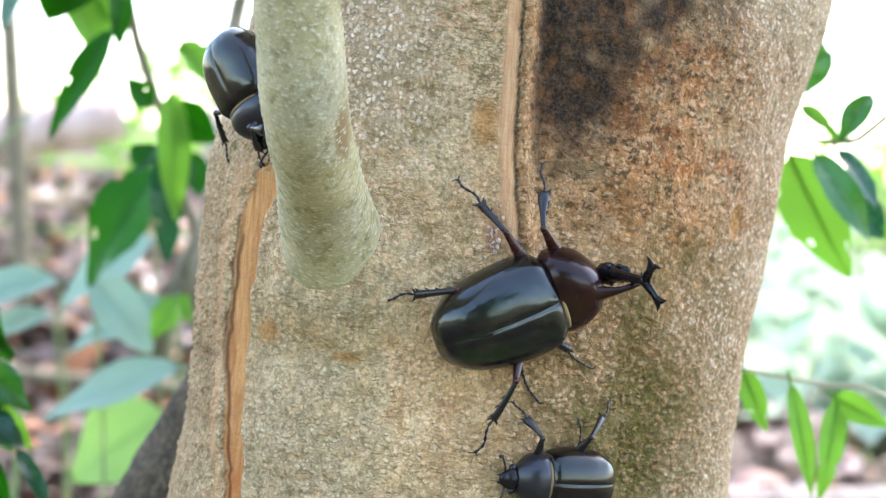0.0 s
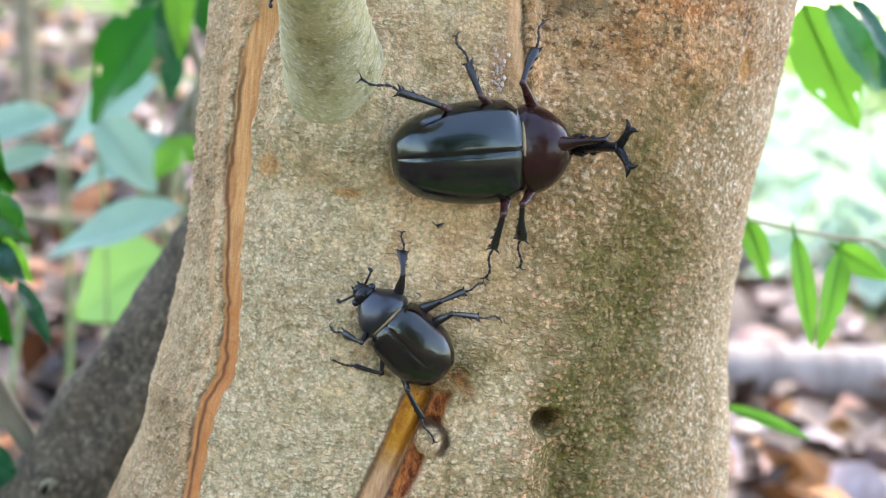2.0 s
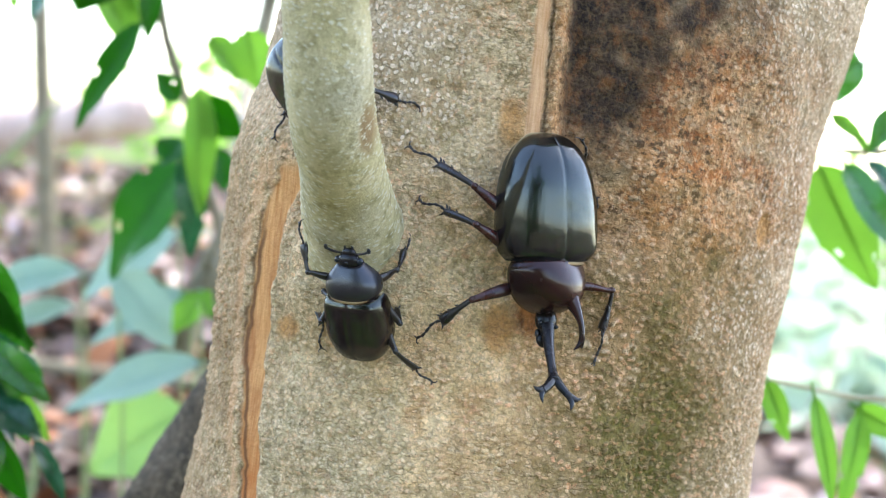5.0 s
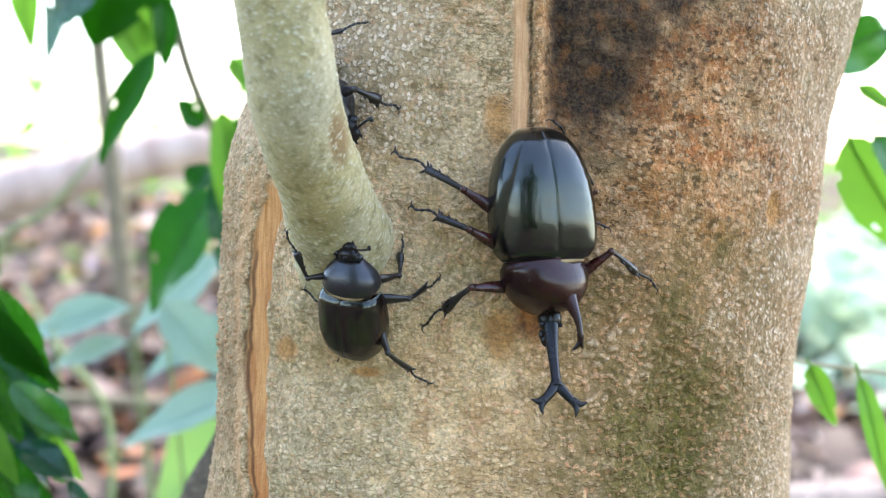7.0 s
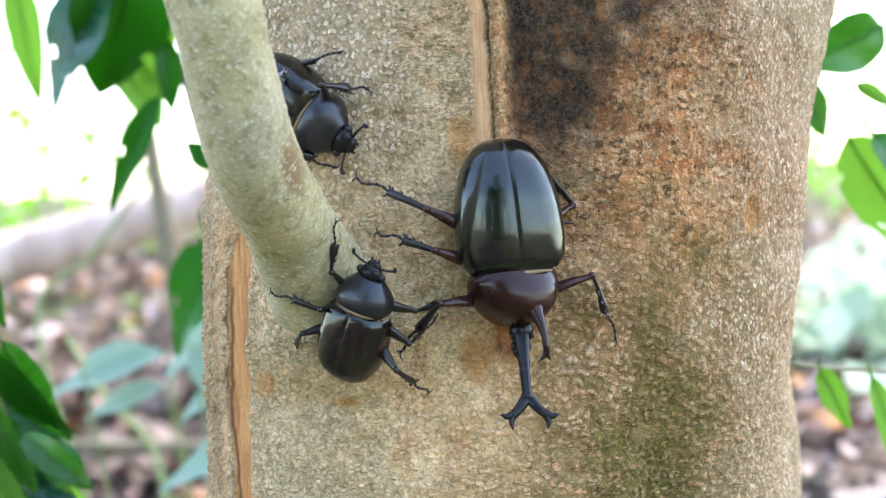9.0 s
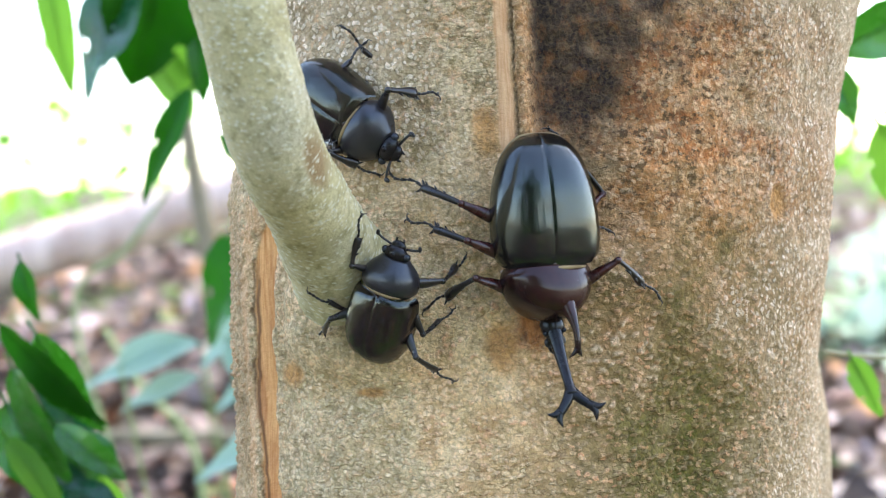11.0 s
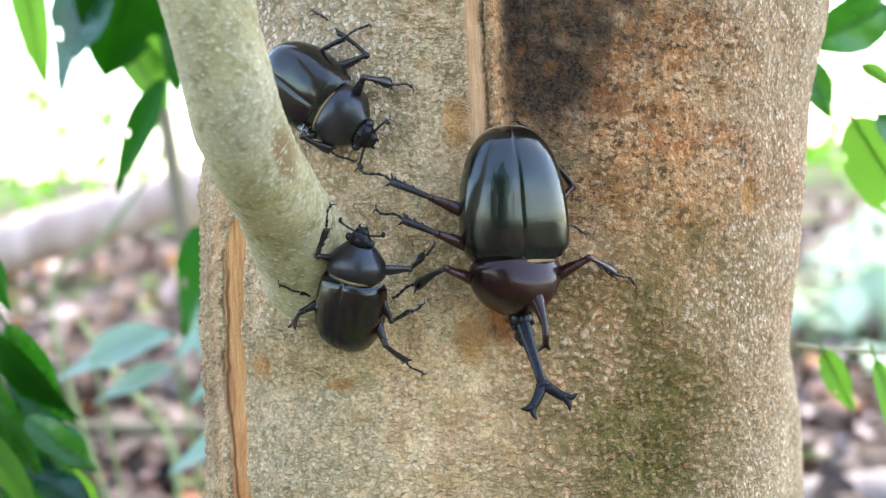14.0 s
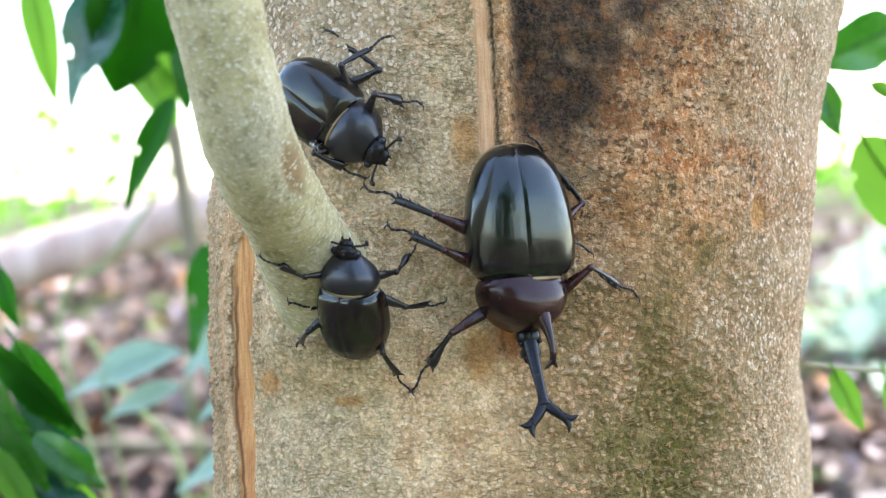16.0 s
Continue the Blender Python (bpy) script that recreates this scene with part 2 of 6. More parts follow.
    h = m.calc("ADD", h, m.calc("MULTIPLY", m.calc("MULTIPLY", raised, amount), 2.2))
    rough = m.ramp(m.attr("sap"), 0, 1, 0.82, 0.3)
    return m.done(c, rough, m.bump(h, 0.00034, 0.8))


def branch_material():
    m = Nodes("branch_bark", 0.8, 0, 0.12)
    at = m.coords()
    mid, fine = m.noise(at, 70, 5, 0.6), m.noise(at, 900, 4, 0.7)
    c = m.mix(m.ramp(mid, 0.35, 0.65), (0.5, 0.42, 0.215), (0.66, 0.56, 0.33))
    c = m.mix(m.ramp(m.noise(at, 40, 3), 0.5, 0.7, 0.0, 0.6), c, (0.46, 0.41, 0.31))
    c = m.mix(m.ramp(m.noise(at, 240, 5, 0.7), 0.5, 0.66, 0.0, 0.75), c, (0.25, 0.205, 0.09))
    c = m.mix(m.attr("scar"), c, (0.3, 0.19, 0.09))
    c = m.mix(m.attr("collar"), c, m.mix(m.ramp(m.noise(at, 300, 4, 0.7), 0.4, 0.6), (0.22, 0.18, 0.09), (0.44, 0.36, 0.22)))
    c = m.mix(m.ramp(m.attr("grain"), 0.28, 0.55, 0.0, 0.85), c, (0.72, 0.67, 0.5))
    c = m.mix(m.ramp(fine, 0.35, 0.65, 0.3, 0.0), c, (0.17, 0.14, 0.07))
    return m.done(c, 0.78, m.bump(m.calc("ADD", m.calc("ADD", fine, m.noise(at, 330, 4, 0.65)), m.noise(at, 1900, 3, 0.7)), 0.00045, 0.7))


BARK, BRANCH = bark_material(), branch_material()


# ---- helpers for shapes ----
def spread(seed, *where):
    """Random numbers from 0 to 1 for whole-number places."""
    h = np.full(np.shape(where[0]), seed * 0.123, float)
    for k, v in enumerate(where):
        h = h + np.asarray(v, float) * (12.9898, 78.233, 37.719)[k]
    h = np.sin(h) * 43758.5453
    return h - np.floor(h)


def soft_noise(seed, u, v):
    """Smooth value noise from -1 to 1 over two coordinates."""
    iu, iv = np.floor(u), np.floor(v)
    fu, fv = u - iu, v - iv
    fu, fv = fu * fu * (3 - 2 * fu), fv * fv * (3 - 2 * fv)
    a, b = spread(seed, iu, iv), spread(seed, iu + 1, iv)
    c, d = spread(seed, iu, iv + 1), spread(seed, iu + 1, iv + 1)
    return 2 * ((a * (1 - fu) + b * fu) * (1 - fv) + (c * (1 - fu) + d * fu) * fv) - 1


def granules(seed, u, v):
    """Distance to the nearest of scattered points, and that point's own random number."""
    iu, iv = np.floor(u), np.floor(v)
    near, own = np.full(u.shape, 9.0), np.zeros(u.shape)
    for du in (-1, 0, 1):
        for dv in (-1, 0, 1):
            cu, cv = iu + du, iv + dv
            d = np.hypot(cu + spread(seed, cu, cv) - u, cv + spread(seed + 1, cu, cv) - v)
            hit = d < near
            near, own = np.where(hit, d, near), np.where(hit, spread(seed + 2, cu, cv), own)
    return near, own


def step(a, b, x):
    s = np.clip((x - a) / (b - a), 0, 1)
    return s * s * (3 - 2 * s)


def blob(x, z, cx, cz, rx, rz, edge=0.5):
    """1 inside an oval, falling to 0 at its rim."""
    return 1 - step(1 - edge, 1 + edge, np.hypot((x - cx) / rx, (z - cz) / rz))


def grid_mesh(name, points, closed=False, attrs=None):
    """A mesh from rows of points; closed joins each row's ends."""
    rows, cols = points.shape[:2]
    i, j = np.meshgrid(np.arange(rows - 1), np.arange(cols if closed else cols - 1), indexing="ij")
    k = (j + 1) % cols
    faces = np.stack([i * cols + j, i * cols + k, (i + 1) * cols + k, (i + 1) * cols + j], -1).reshape(-1, 4)
    me = bpy.data.meshes.new(name)
    me.from_pydata(points.reshape(-1, 3).tolist(), [], faces.tolist())
    me.polygons.foreach_set("use_smooth", np.ones(len(faces), bool))
    for key, values in (attrs or {}).items():
        me.attributes.new(key, "FLOAT", "POINT").data.foreach_set("value", np.ravel(values).astype(np.float32))
    me.update()
    return me


def part(name, data, material, parent=None, label="", pose_m=None):
    """Links a bmesh or mesh as one object under its thing."""
    if isinstance(data, bmesh.types.BMesh):
        bm, data = data, bpy.data.meshes.new(name)
        bm.normal_update()
        bm.to_mesh(data)
        bm.free()
        data.polygons.foreach_set("use_smooth", [True] * len(data.polygons))
    ob = new(name, data)
    if not data.materials:
        data.materials.append(material)
    if parent is not None:
        ob.parent = parent
    if pose_m is not None:
        ob.matrix_basis = pose_m
    if label:
        tagged(ob, label)
    return ob


def thing(name, label, category, group="", m=None, kind=""):
    ob = new(name)
    ob.empty_display_size = 0.02
    if m is not None:
        ob.matrix_basis = m
    return tagged(ob, label, category, group, kind)


def curve_points(knots, n):
    """n points with radii along a smooth line through knots of (x, y, z, radius)."""
    p = np.array(knots, float)
    p = np.vstack([2 * p[0] - p[1], p, 2 * p[-1] - p[-2]])
    out = []
    for s in np.linspace(0, len(knots) - 1 - 1e-6, n):
        k, f = int(s), s - int(s)
        a, b, c, d = p[k : k + 4]
        out.append(0.5 * (2 * b + (c - a) * f + (2 * a - 5 * b + 4 * c - d) * f**2 + (3 * b - a - 3 * c + d) * f**3))
    return np.array(out)


def tube_rings(knots, n, sides, squash=1.0):
    """Rings of points round a smooth line."""
    c = curve_points(knots, n)
    t = np.gradient(c[:, :3], axis=0)
    t /= np.linalg.norm(t, axis=1)[:, None]
    ref = np.array([0.0, 0.0, 1.0]) if abs(t[0][2]) < 0.9 else np.array([0.0, 1.0, 0.0])
    rings, ang = [], np.linspace(0, 2 * math.pi, sides, endpoint=False)
    side = np.cross(t[0], ref)
    for p, d in zip(c, t):
        side = side - d * (side @ d)
        side /= np.linalg.norm(side)
        up = np.cross(side, d)
        rings.append(p[:3] + max(p[3], 1e-5) * (np.cos(ang)[:, None] * side + squash * np.sin(ang)[:, None] * up))
    return np.array(rings), c, t


def add_grid(bm, points, closed=True, caps=True):
    """Adds rows of points to a bmesh as a skin, with its ends closed."""
    rows = [[bm.verts.new(p) for p in row] for row in points]
    n = len(rows[0])
    for a, b in zip(rows, rows[1:]):
        for k in range(n if closed else n - 1):
            bm.faces.new((a[k], a[(k + 1) % n], b[(k + 1) % n], b[k]))
    if caps and closed:
        bm.faces.new(rows[0][::-1])
        bm.faces.new(rows[-1])


def add_tube(bm, knots, n=8, sides=8, squash=1.0):
    add_grid(bm, tube_rings(knots, n, sides, squash)[0])


def add_ball(bm, centre, size, rings=8, sides=12):
    v = bmesh.ops.create_uvsphere(bm, u_segments=sides, v_segments=rings, radius=1.0)["verts"]
    bmesh.ops.transform(bm, matrix=Matrix.Translation(centre) @ Matrix.Diagonal((*size, 1)), verts=v)


# ---- the tree ----
LEVELS = (-0.08, 0.0, 0.12, 0.22, 0.24, 0.26, 0.28, 0.30, 0.33, 0.36, 0.385, 0.405, 0.437, 0.5, 0.8, 1.6, 2.4, 3.2, 4.2)
LEFT = (-0.2200, -0.1800, -0.1250, -0.0890, -0.0820, -0.0745, -0.0715, -0.0685, -0.0662, -0.0672, -0.0662, -0.0609, -0.0560, -0.0500, -0.0400, -0.0300, -0.0200, 0.0600, 0.1900)
RIGHT = (0.2, 0.165, 0.122, 0.1025, 0.1000, 0.0978, 0.0960, 0.0945, 0.0950, 0.0990, 0.1020, 0.1040, 0.1118, 0.122, 0.16, 0.24, 0.3, 0.3, 0.25)
FRONT = (0.2, 0.17, 0.12, 0.097, 0.094, 0.091, 0.089, 0.0865, 0.0845, 0.083, 0.082, 0.081, 0.081, 0.082, 0.09, 0.12, 0.15, 0.1, 0.02)


def trunk_shape(z):
    left, right = np.interp(z, LEVELS, LEFT), np.interp(z, LEVELS, RIGHT)
    return (left + right) / 2, (right - left) / 2, np.interp(z, LEVELS, FRONT)


def crack_x(z):
    return np.interp(z, (0.36, 0.372, 0.3876, 0.398, 0.405, 0.412, 0.426, 0.46), (0.0205, 0.0185, 0.0160, 0.0151, 0.0153, 0.0148, 0.0148, 0.013)) + 0.0004 * soft_noise(23, z * 210, z * 0)


def strip_x(z):
    x = np.interp(z, (0.22, 0.2564, 0.271, 0.2786, 0.2863, 0.2938, 0.3082, 0.3226, 0.3374, 0.3524, 0.3673, 0.3748, 0.388), (-0.056, -0.0546, -0.0536, -0.0522, -0.0504, -0.0496, -0.0502, -0.0510, -0.0519, -0.0508, -0.049, -0.0472, -0.0425))
    return x + 0.0003 * soft_noise(31, z * 130, z * 0) + 0.0004 * soft_noise(34, z * 420, z * 0)


def strip_side(x, z):
    """Signed distance from the bare strip's middle, in half widths."""
    wide = np.interp(z, (0.26, 0.3, 0.34, 0.365), (0.0024, 0.0025, 0.0029, 0.0034)) + 0.0003 * soft_noise(32, z * 120, z * 0 + 5) + 0.0003 * soft_noise(33, z * 480, x * 120)
    return (x - strip_x(z)) / wide


def relief(x, z):
    """How far the trunk's front stands out from its plain form, without the grain."""
    d = 0.0016 * soft_noise(3, x * 38, z * 26) + 0.0009 * soft_noise(4, x * 110, z * 80)
    open_ = step(0.362, 0.375, z)
    c = x - crack_x(z)
    d += open_ * (0.0022 * np.exp(-(((c + 0.0025) / 0.0035) ** 2)) - 0.0013 * np.exp(-(((c - 0.0006) / 0.0005) ** 2)))
    d += open_ * (0.0014 * np.exp(-(((c - 0.0026) / 0.0012) ** 2)) - 0.0040 * step(0.003, 0.007, c) * (1 - step(0.012, 0.035, c)))
    s = np.abs(strip_side(x, z))
    d -= 0.0005 * (1 - step(0.85, 1.15, s)) * (1 - step(0.380, 0.388, z))
    d += 0.0004 * np.exp(-(((s - 1.5) / 0.4) ** 2)) * (1 - step(0.380, 0.388, z))
    g = x - np.interp(z, (0.2567, 0.2888), (-0.0108, 0.0003))
    low = 1 - step(0.289, 0.2915, z)
    d -= 0.0030 * (1 - step(0.0026, 0.0034, np.abs(g))) * low
    d -= 0.0022 * (1 - step(0.003, 0.0045, np.abs(g - 0.005))) * low * step(0.258, 0.268, z)
    d -= 0.0022 * blob(x, z, 0.0041, 0.2773, 0.0052, 0.0056, 0.25) - 0.0048 * blob(x, z, 0.0041, 0.2769, 0.0036, 0.0038, 0.5)
    d -= 0.008 * blob(x, z, 0.0343, 0.2834, 0.0038, 0.0032, 0.6)
    d -= 0.008 * np.exp(-(((x - 0.040) / 0.007) ** 2)) * (1 - step(0.262, 0.292, z))
    d += 0.006 * np.exp(-(((x - 0.0245 - (0.28 - z) * 0.25) / 0.009) ** 2)) * (1 - step(0.25, 0.305, z))
    d -= 0.004 * np.exp(-(((x - 0.012 + (0.28 - z) * 0.1) / 0.004) ** 2)) * (1 - step(0.262, 0.274, z))
    foot = np.hypot(x + 0.0252, (z - 0.3575) * 0.95)
    d += 0.0062 * (1 - step(0.009, 0.0225, foot + 0.0012 * soft_noise(37, x * 160, z * 160)))
    d -= 0.0045 * np.exp(-(((x - 0.055) / 0.012) ** 2)) * (1 - step(0.315, 0.36, z))
    d -= 0.0012 * blob(x, z, 0.0815, 0.3787, 0.0022, 0.0042, 0.4)
    return d


def bark_y(x, z):
    """Where the front of the bark lies at x and z."""
    cx, half, front = trunk_shape(z)
    u = float(np.clip((x - cx) / half, -0.985, 0.985))
    n = 3.0 if u < 0 else 1.8
    return float(-front * (1 - abs(u) ** n) ** (1 / n) - relief(np.array(x), np.array(z)))


def trunk_mesh():
    zs = np.concatenate([np.linspace(-0.08, 0.21, 60), np.arange(0.2106, 0.462, 0.0005), np.linspace(0.463, 0.6, 50), np.linspace(0.62, 4.2, 60)])
    th = np.radians(np.concatenate([np.linspace(-96, 96, 560), np.linspace(98, 262, 60)]))
    z, t = np.meshgrid(zs, th, indexing="ij")
    cx, half, front = trunk_shape(z)
    x, face = cx + half * np.sin(t), np.cos(t) > -0.1
    fade = step(-0.05, 0.25, np.cos(t))
    arc = cx + half * t
    wide = soft_noise(8, arc * 200, z * 200)
    near, own = granules(11, (arc + 0.0006 * wide) / 0.0016, (z + 0.0004 * soft_noise(7, arc * 90, z * 90)) / 0.00135)
    rough_zone = np.clip(0.5 + 0.8 * soft_noise(9, arc * 30, z * 35), 0.1, 1)
    strip_in = (1 - step(0.82, 1.08, np.abs(strip_side(x, z)))) * (1 - step(0.380, 0.386, z)) * face
    c, open_ = x - crack_x(z), step(0.362, 0.372, z) * face
    lip = open_ * (1 - step(0.0014, 0.0023, np.abs(c + 0.0018) + 0.0005 * soft_noise(24, x * 300, z * 90))) * 0.95
    g = x - np.interp(z, (0.2567, 0.2888), (-0.0108, 0.0003))
    low = (1 - step(0.288, 0.2915, z)) * face
    gash = (1 - step(0.0029, 0.0036, np.abs(g))) * low
    wet = step(0.266, 0.277, z + 0.002 * wide)
    sap = gash * wet
    lip = np.maximum(lip, gash * (1 - wet))
    red = step(0.0030, 0.0038, g) * (1 - step(0.0075, 0.0095, g + 0.0012 * wide)) * low * step(0.256, 0.264, z)
    lip = np.maximum(lip, 0.8 * blob(x, z, 0.0125, 0.371, 0.0024, 0.0055, 0.7))
    plain = 1 - np.clip(strip_in + lip + sap + red, 0, 1)
    far, own2 = granules(17, (arc + 0.0007 * wide) / 0.0022, (z + 0.0004 * wide) / 0.0017)
    bold = np.clip(step(0.058, 0.092, x + 0.006 * wide + 0.012 * soft_noise(27, x * 40 + z * 20, z * 34)) + step(0.372, 0.402, z + 0.25 * x + 0.008 * wide) * (1 - step(-0.018, 0.004, x)), 0, 1)
    show = np.clip(0.3 + 0.75 * soft_noise(18, arc * 75, z * 60), 0.04, 0.9) * (1 - 0.85 * bold)
    dome = np.clip(1.1 - near * 1.6, 0, 1) * np.where(own > 0.55 - 0.35 * bold, 0.45 + 0.6 * own, 0.25 * own) * show
    lower = step(0.005, 0.04, x) * (1 - step(0.35, 0.375, z))
    flake = (1 - step(0.24, 0.4, far + 0.16 * soft_noise(29, arc * 1300, z * 1300))) * (own2 > 0.64 - 0.2 * lower) * np.clip(0.3 + 0.7 * lower + 0.8 * soft_noise(19, arc * 35, z * 30), 0, 1)
    d = relief(x, z) * fade + plain * ((0.3 + rough_zone) * 0.0003 * dome + 0.0008 * flake * (1 - 0.75 * bold))
    d += 0.00042 * soft_noise(5, (arc + 0.4 * z) * 320, (z - 0.4 * arc) * 380) * plain
    n = np.stack([front * np.sin(t), -half * np.cos(t)], -1)
    n /= np.linalg.norm(n, axis=-1, keepdims=True)
    u = np.clip(np.abs(np.sin(t)), 0, 1)
    power = np.where(np.sin(t) < 0, 3.0, 1.8)
    y = -front * np.sign(np.cos(t)) * (1 - u**power) ** (1 / power)
    pts = np.stack([x + d * n[..., 0], y + d * n[..., 1], z], -1)
    w2 = soft_noise(22, (x + 0.7 * z) * 180, (z - 0.7 * x) * 160)
    w1 = 0.6 * soft_noise(21, (x + 0.5 * z) * 62, (z - 0.5 * x) * 50) + 0.6 * soft_noise(25, (x - 0.8 * z) * 120, (z + 0.8 * x) * 95)
    wob = 0.45 * w1 + 0.25 * w2
    stain = np.clip(1.95 - np.hypot((x - 0.033 - (z - 0.432) * 0.6) / 0.021, (z - 0.442) / 0.032) + 1.2 * wob, 0, 1) * step(0.004, 0.0065, c) * face
    stain = np.maximum(stain, 1.0 * np.clip(1.8 - np.hypot((x - 0.0315) / 0.0115, (z - 0.409) / 0.0105) + wob, 0, 1) * step(0.003, 0.006, c))
    rust = np.clip(1.95 - np.hypot((x - 0.051) / 0.032, (z - 0.386) / 0.04) + 1.2 * wob, 0, 1) * step(-0.001, 0.004, c) * face
    sd = -strip_side(x, z)
    lip = np.maximum(lip, 0.55 * np.clip(1.2 - np.abs(sd - 1.75) / 0.55 + 1.2 * soft_noise(28, x * 700, z * 60), 0, 1) * (1 - step(0.381, 0.39, z)) * face)
    rust = np.maximum(rust, 0.8 * np.clip(1.2 - np.abs(c - 0.006) / 0.006 + wob, 0, 1) * open_)
    moss_shade = np.clip(1.9 - np.hypot((x - 0.0515 - (z - 0.31) * 0.12) / 0.0115, (z - 0.295) / 0.042) + 1.1 * wob, 0, 1)
    moss_shade = np.maximum(moss_shade, 0.5 * np.clip(1.5 - np.hypot((x - 0.057) / 0.03, (z - 0.295) / 0.062) + 1.8 * wob, 0, 1))
    moss_shade = np.maximum(moss_shade, np.clip(1.1 - np.hypot((x - 0.006) / 0.016, (z - 0.296) / 0.010) + wob, 0, 1)) * face
    spots = ((0.0815, 0.3787, 0.002, 0.0042), (-0.043, 0.3412, 0.0028, 0.003), (0.0094, 0.3466, 0.0035, 0.0055), (0.008, 0.3982, 0.0032, 0.0058), (-0.022, 0.337, 0.004, 0.0012))
    bare = 0.85 * np.clip(sum(np.clip(2.3 - 1.6 * np.hypot((x - a) / ra, (z - b) / rb) + 0.3 * w2 + 0.15 * wide, 0, 1) for a, b, ra, rb in spots), 0, 1) * face
    orange = 0.9 * open_ * (1 - step(0.0010, 0.0017, np.abs(c - 0.0032) + 0.0003 * w2))
    orange = np.clip(orange + 1.0 * np.clip(1.35 - np.hypot((x - 0.042) / 0.036, (z - 0.345) / 0.05) + 2.2 * wob, 0, 0.7), 0, 1) * face
    # right edge paler: skylight from that side is put into the colour
    pale = np.clip(step(0.385, 0.42, z) * (1 - step(-0.03, 0.01, x)) + 1.25 * step(0.062, 0.088, x) + wob * 0.5, 0, 1)
    side = strip_side(x, z)
    edge = np.abs(np.abs(side) - 1.0) + 0.06 * w2 + 0.1 * (side > 0)
    split = np.abs(side + 0.78 + 0.12 * soft_noise(38, z * 90, z * 0) + 0.06 * soft_noise(39, z * 420, z * 0) - np.interp(z, (0.28, 0.35), (0.45, 0.0)))
    rim = 0.75 * (1 - step(0.04, 0.18, edge + 0.08 * (side < 0))) * (1 - step(0.381, 0.387, z)) * face
    rim = np.maximum(rim, 0.75 * (1 - step(0.08, 0.26, split)) * (1 - step(0.362, 0.372, z)) * face)
    rim = np.maximum(rim, 0.55 * open_ * (1 - step(0.0001, 0.0005, np.abs(c - 0.0007) + 0.0003 * w2)))
    rim = np.maximum(rim, 0.75 * (1 - step(0.0002, 0.0008, np.abs(np.abs(g) - 0.0034) + 0.0003 * w2)) * low)
    base = np.hypot(x + 0.026, z - 0.3625)
    # contact shade below the branch base, painted as a dark arc
    moss_shade = np.maximum(moss_shade, 0.7 * np.clip(1 - np.abs(base - 0.0135) / 0.0025 + 0.5 * w2, 0, 1) * (1 - step(0.345, 0.362, z)) * face)
    ring = np.hypot(x - 0.0041, z - 0.2773)
    rim = np.maximum(rim, 0.9 * (1 - step(0.0003, 0.0014, np.abs(ring - 0.0042) + 0.0006 * w2)) * step(-0.004, 0.002, (x - 0.0041) + (z - 0.2773)) * face)
    red = red * step(0.0036, 0.0042, ring)
    # inside of the small hole, its shade painted as dark colour
    rim = np.maximum(rim, 0.8 * blob(x, z, 0.0343, 0.2837, 0.0032, 0.0022, 0.6) * face)
    red = np.maximum(red, 0.85 * np.clip(1.2 - np.hypot((x - 0.003) / 0.0075, (z - 0.2905) / 0.0042) + 0.9 * w2 + 0.8 * w1, 0, 1) * (1 - sap) * face)
    damp = np.clip(1.2 - np.hypot((x - 0.0185) / 0.0042, (z - 0.3525) / 0.0048) + 1.1 * w2, 0, 1) * face
    red = np.maximum(red, 0.8 * damp)
    grey = np.clip((1 - step(-0.026, 0.002, x + 0.01 * w1 + 0.004 * w2)) * (1 - step(0.345, 0.372, z + 0.012 * w1)) * step(-0.06, -0.045, x), 0, 1) * 0.42
    grey = np.maximum(grey, 0.7 * np.clip(1.2 - np.hypot((x + 0.004) / 0.008, (z - 0.402) / 0.03) + 1.2 * w1, 0, 1) * (z > 0.36)) * plain * face
    plates = np.clip(0.55 + 0.5 * soft_noise(35, arc * 40, z * 45) + 0.35 * lower, 0.1, 0.95) * (1 - 0.7 * rust) * (1 - 0.85 * bold) * (1 - 0.3 * grey) * (1 - 0.8 * stain) * plain * face
    brown = np.clip((1 - step(-0.0585, -0.0535, x + 0.002 * w2)) * (1 - step(0.375, 0.4, z)) * (0.75 + 0.6 * w1), 0, 1) * face * plain
    bold, flake = bold * (1 - 0.7 * moss_shade), flake * (1 - 0.4 * moss_shade)
    warm = np.clip(1.3 - np.hypot((x - 0.005) / 0.028, (z - 0.337) / 0.055) + 1.5 * wob, 0, 1) * plain * face
    under = step(0.018, 0.04, x + 0.012 * w1) * (1 - step(0.083, 0.095, x)) * (1 - step(0.36, 0.385, z + 0.01 * w1)) * plain * face
    attrs = {"chips": np.clip(0.75 + 0.5 * w1, 0, 1) * (1 - bare) * (1 - stain) * (1 - 0.5 * rust) * (1 - bold) * plain, "under": under, "warm": warm, "bare": bare, "brown": brown, "plates": plates, "grey": grey, "grain": np.clip(dome, 0, 1) * plain + (1 - plain) * 0.2, "tone": own, "bold": bold * plain, "deep": 1 - step(0.29, 0.335, z + 0.02 * w1), "flake": flake * plain, "wood": strip_in, "red": red, "lip": lip, "sap": sap, "rim": rim, "stain": stain, "rust": rust, "moss_shade": moss_shade, "orange": orange, "pale": pale}
    return grid_mesh("trunk", pts, True, attrs)


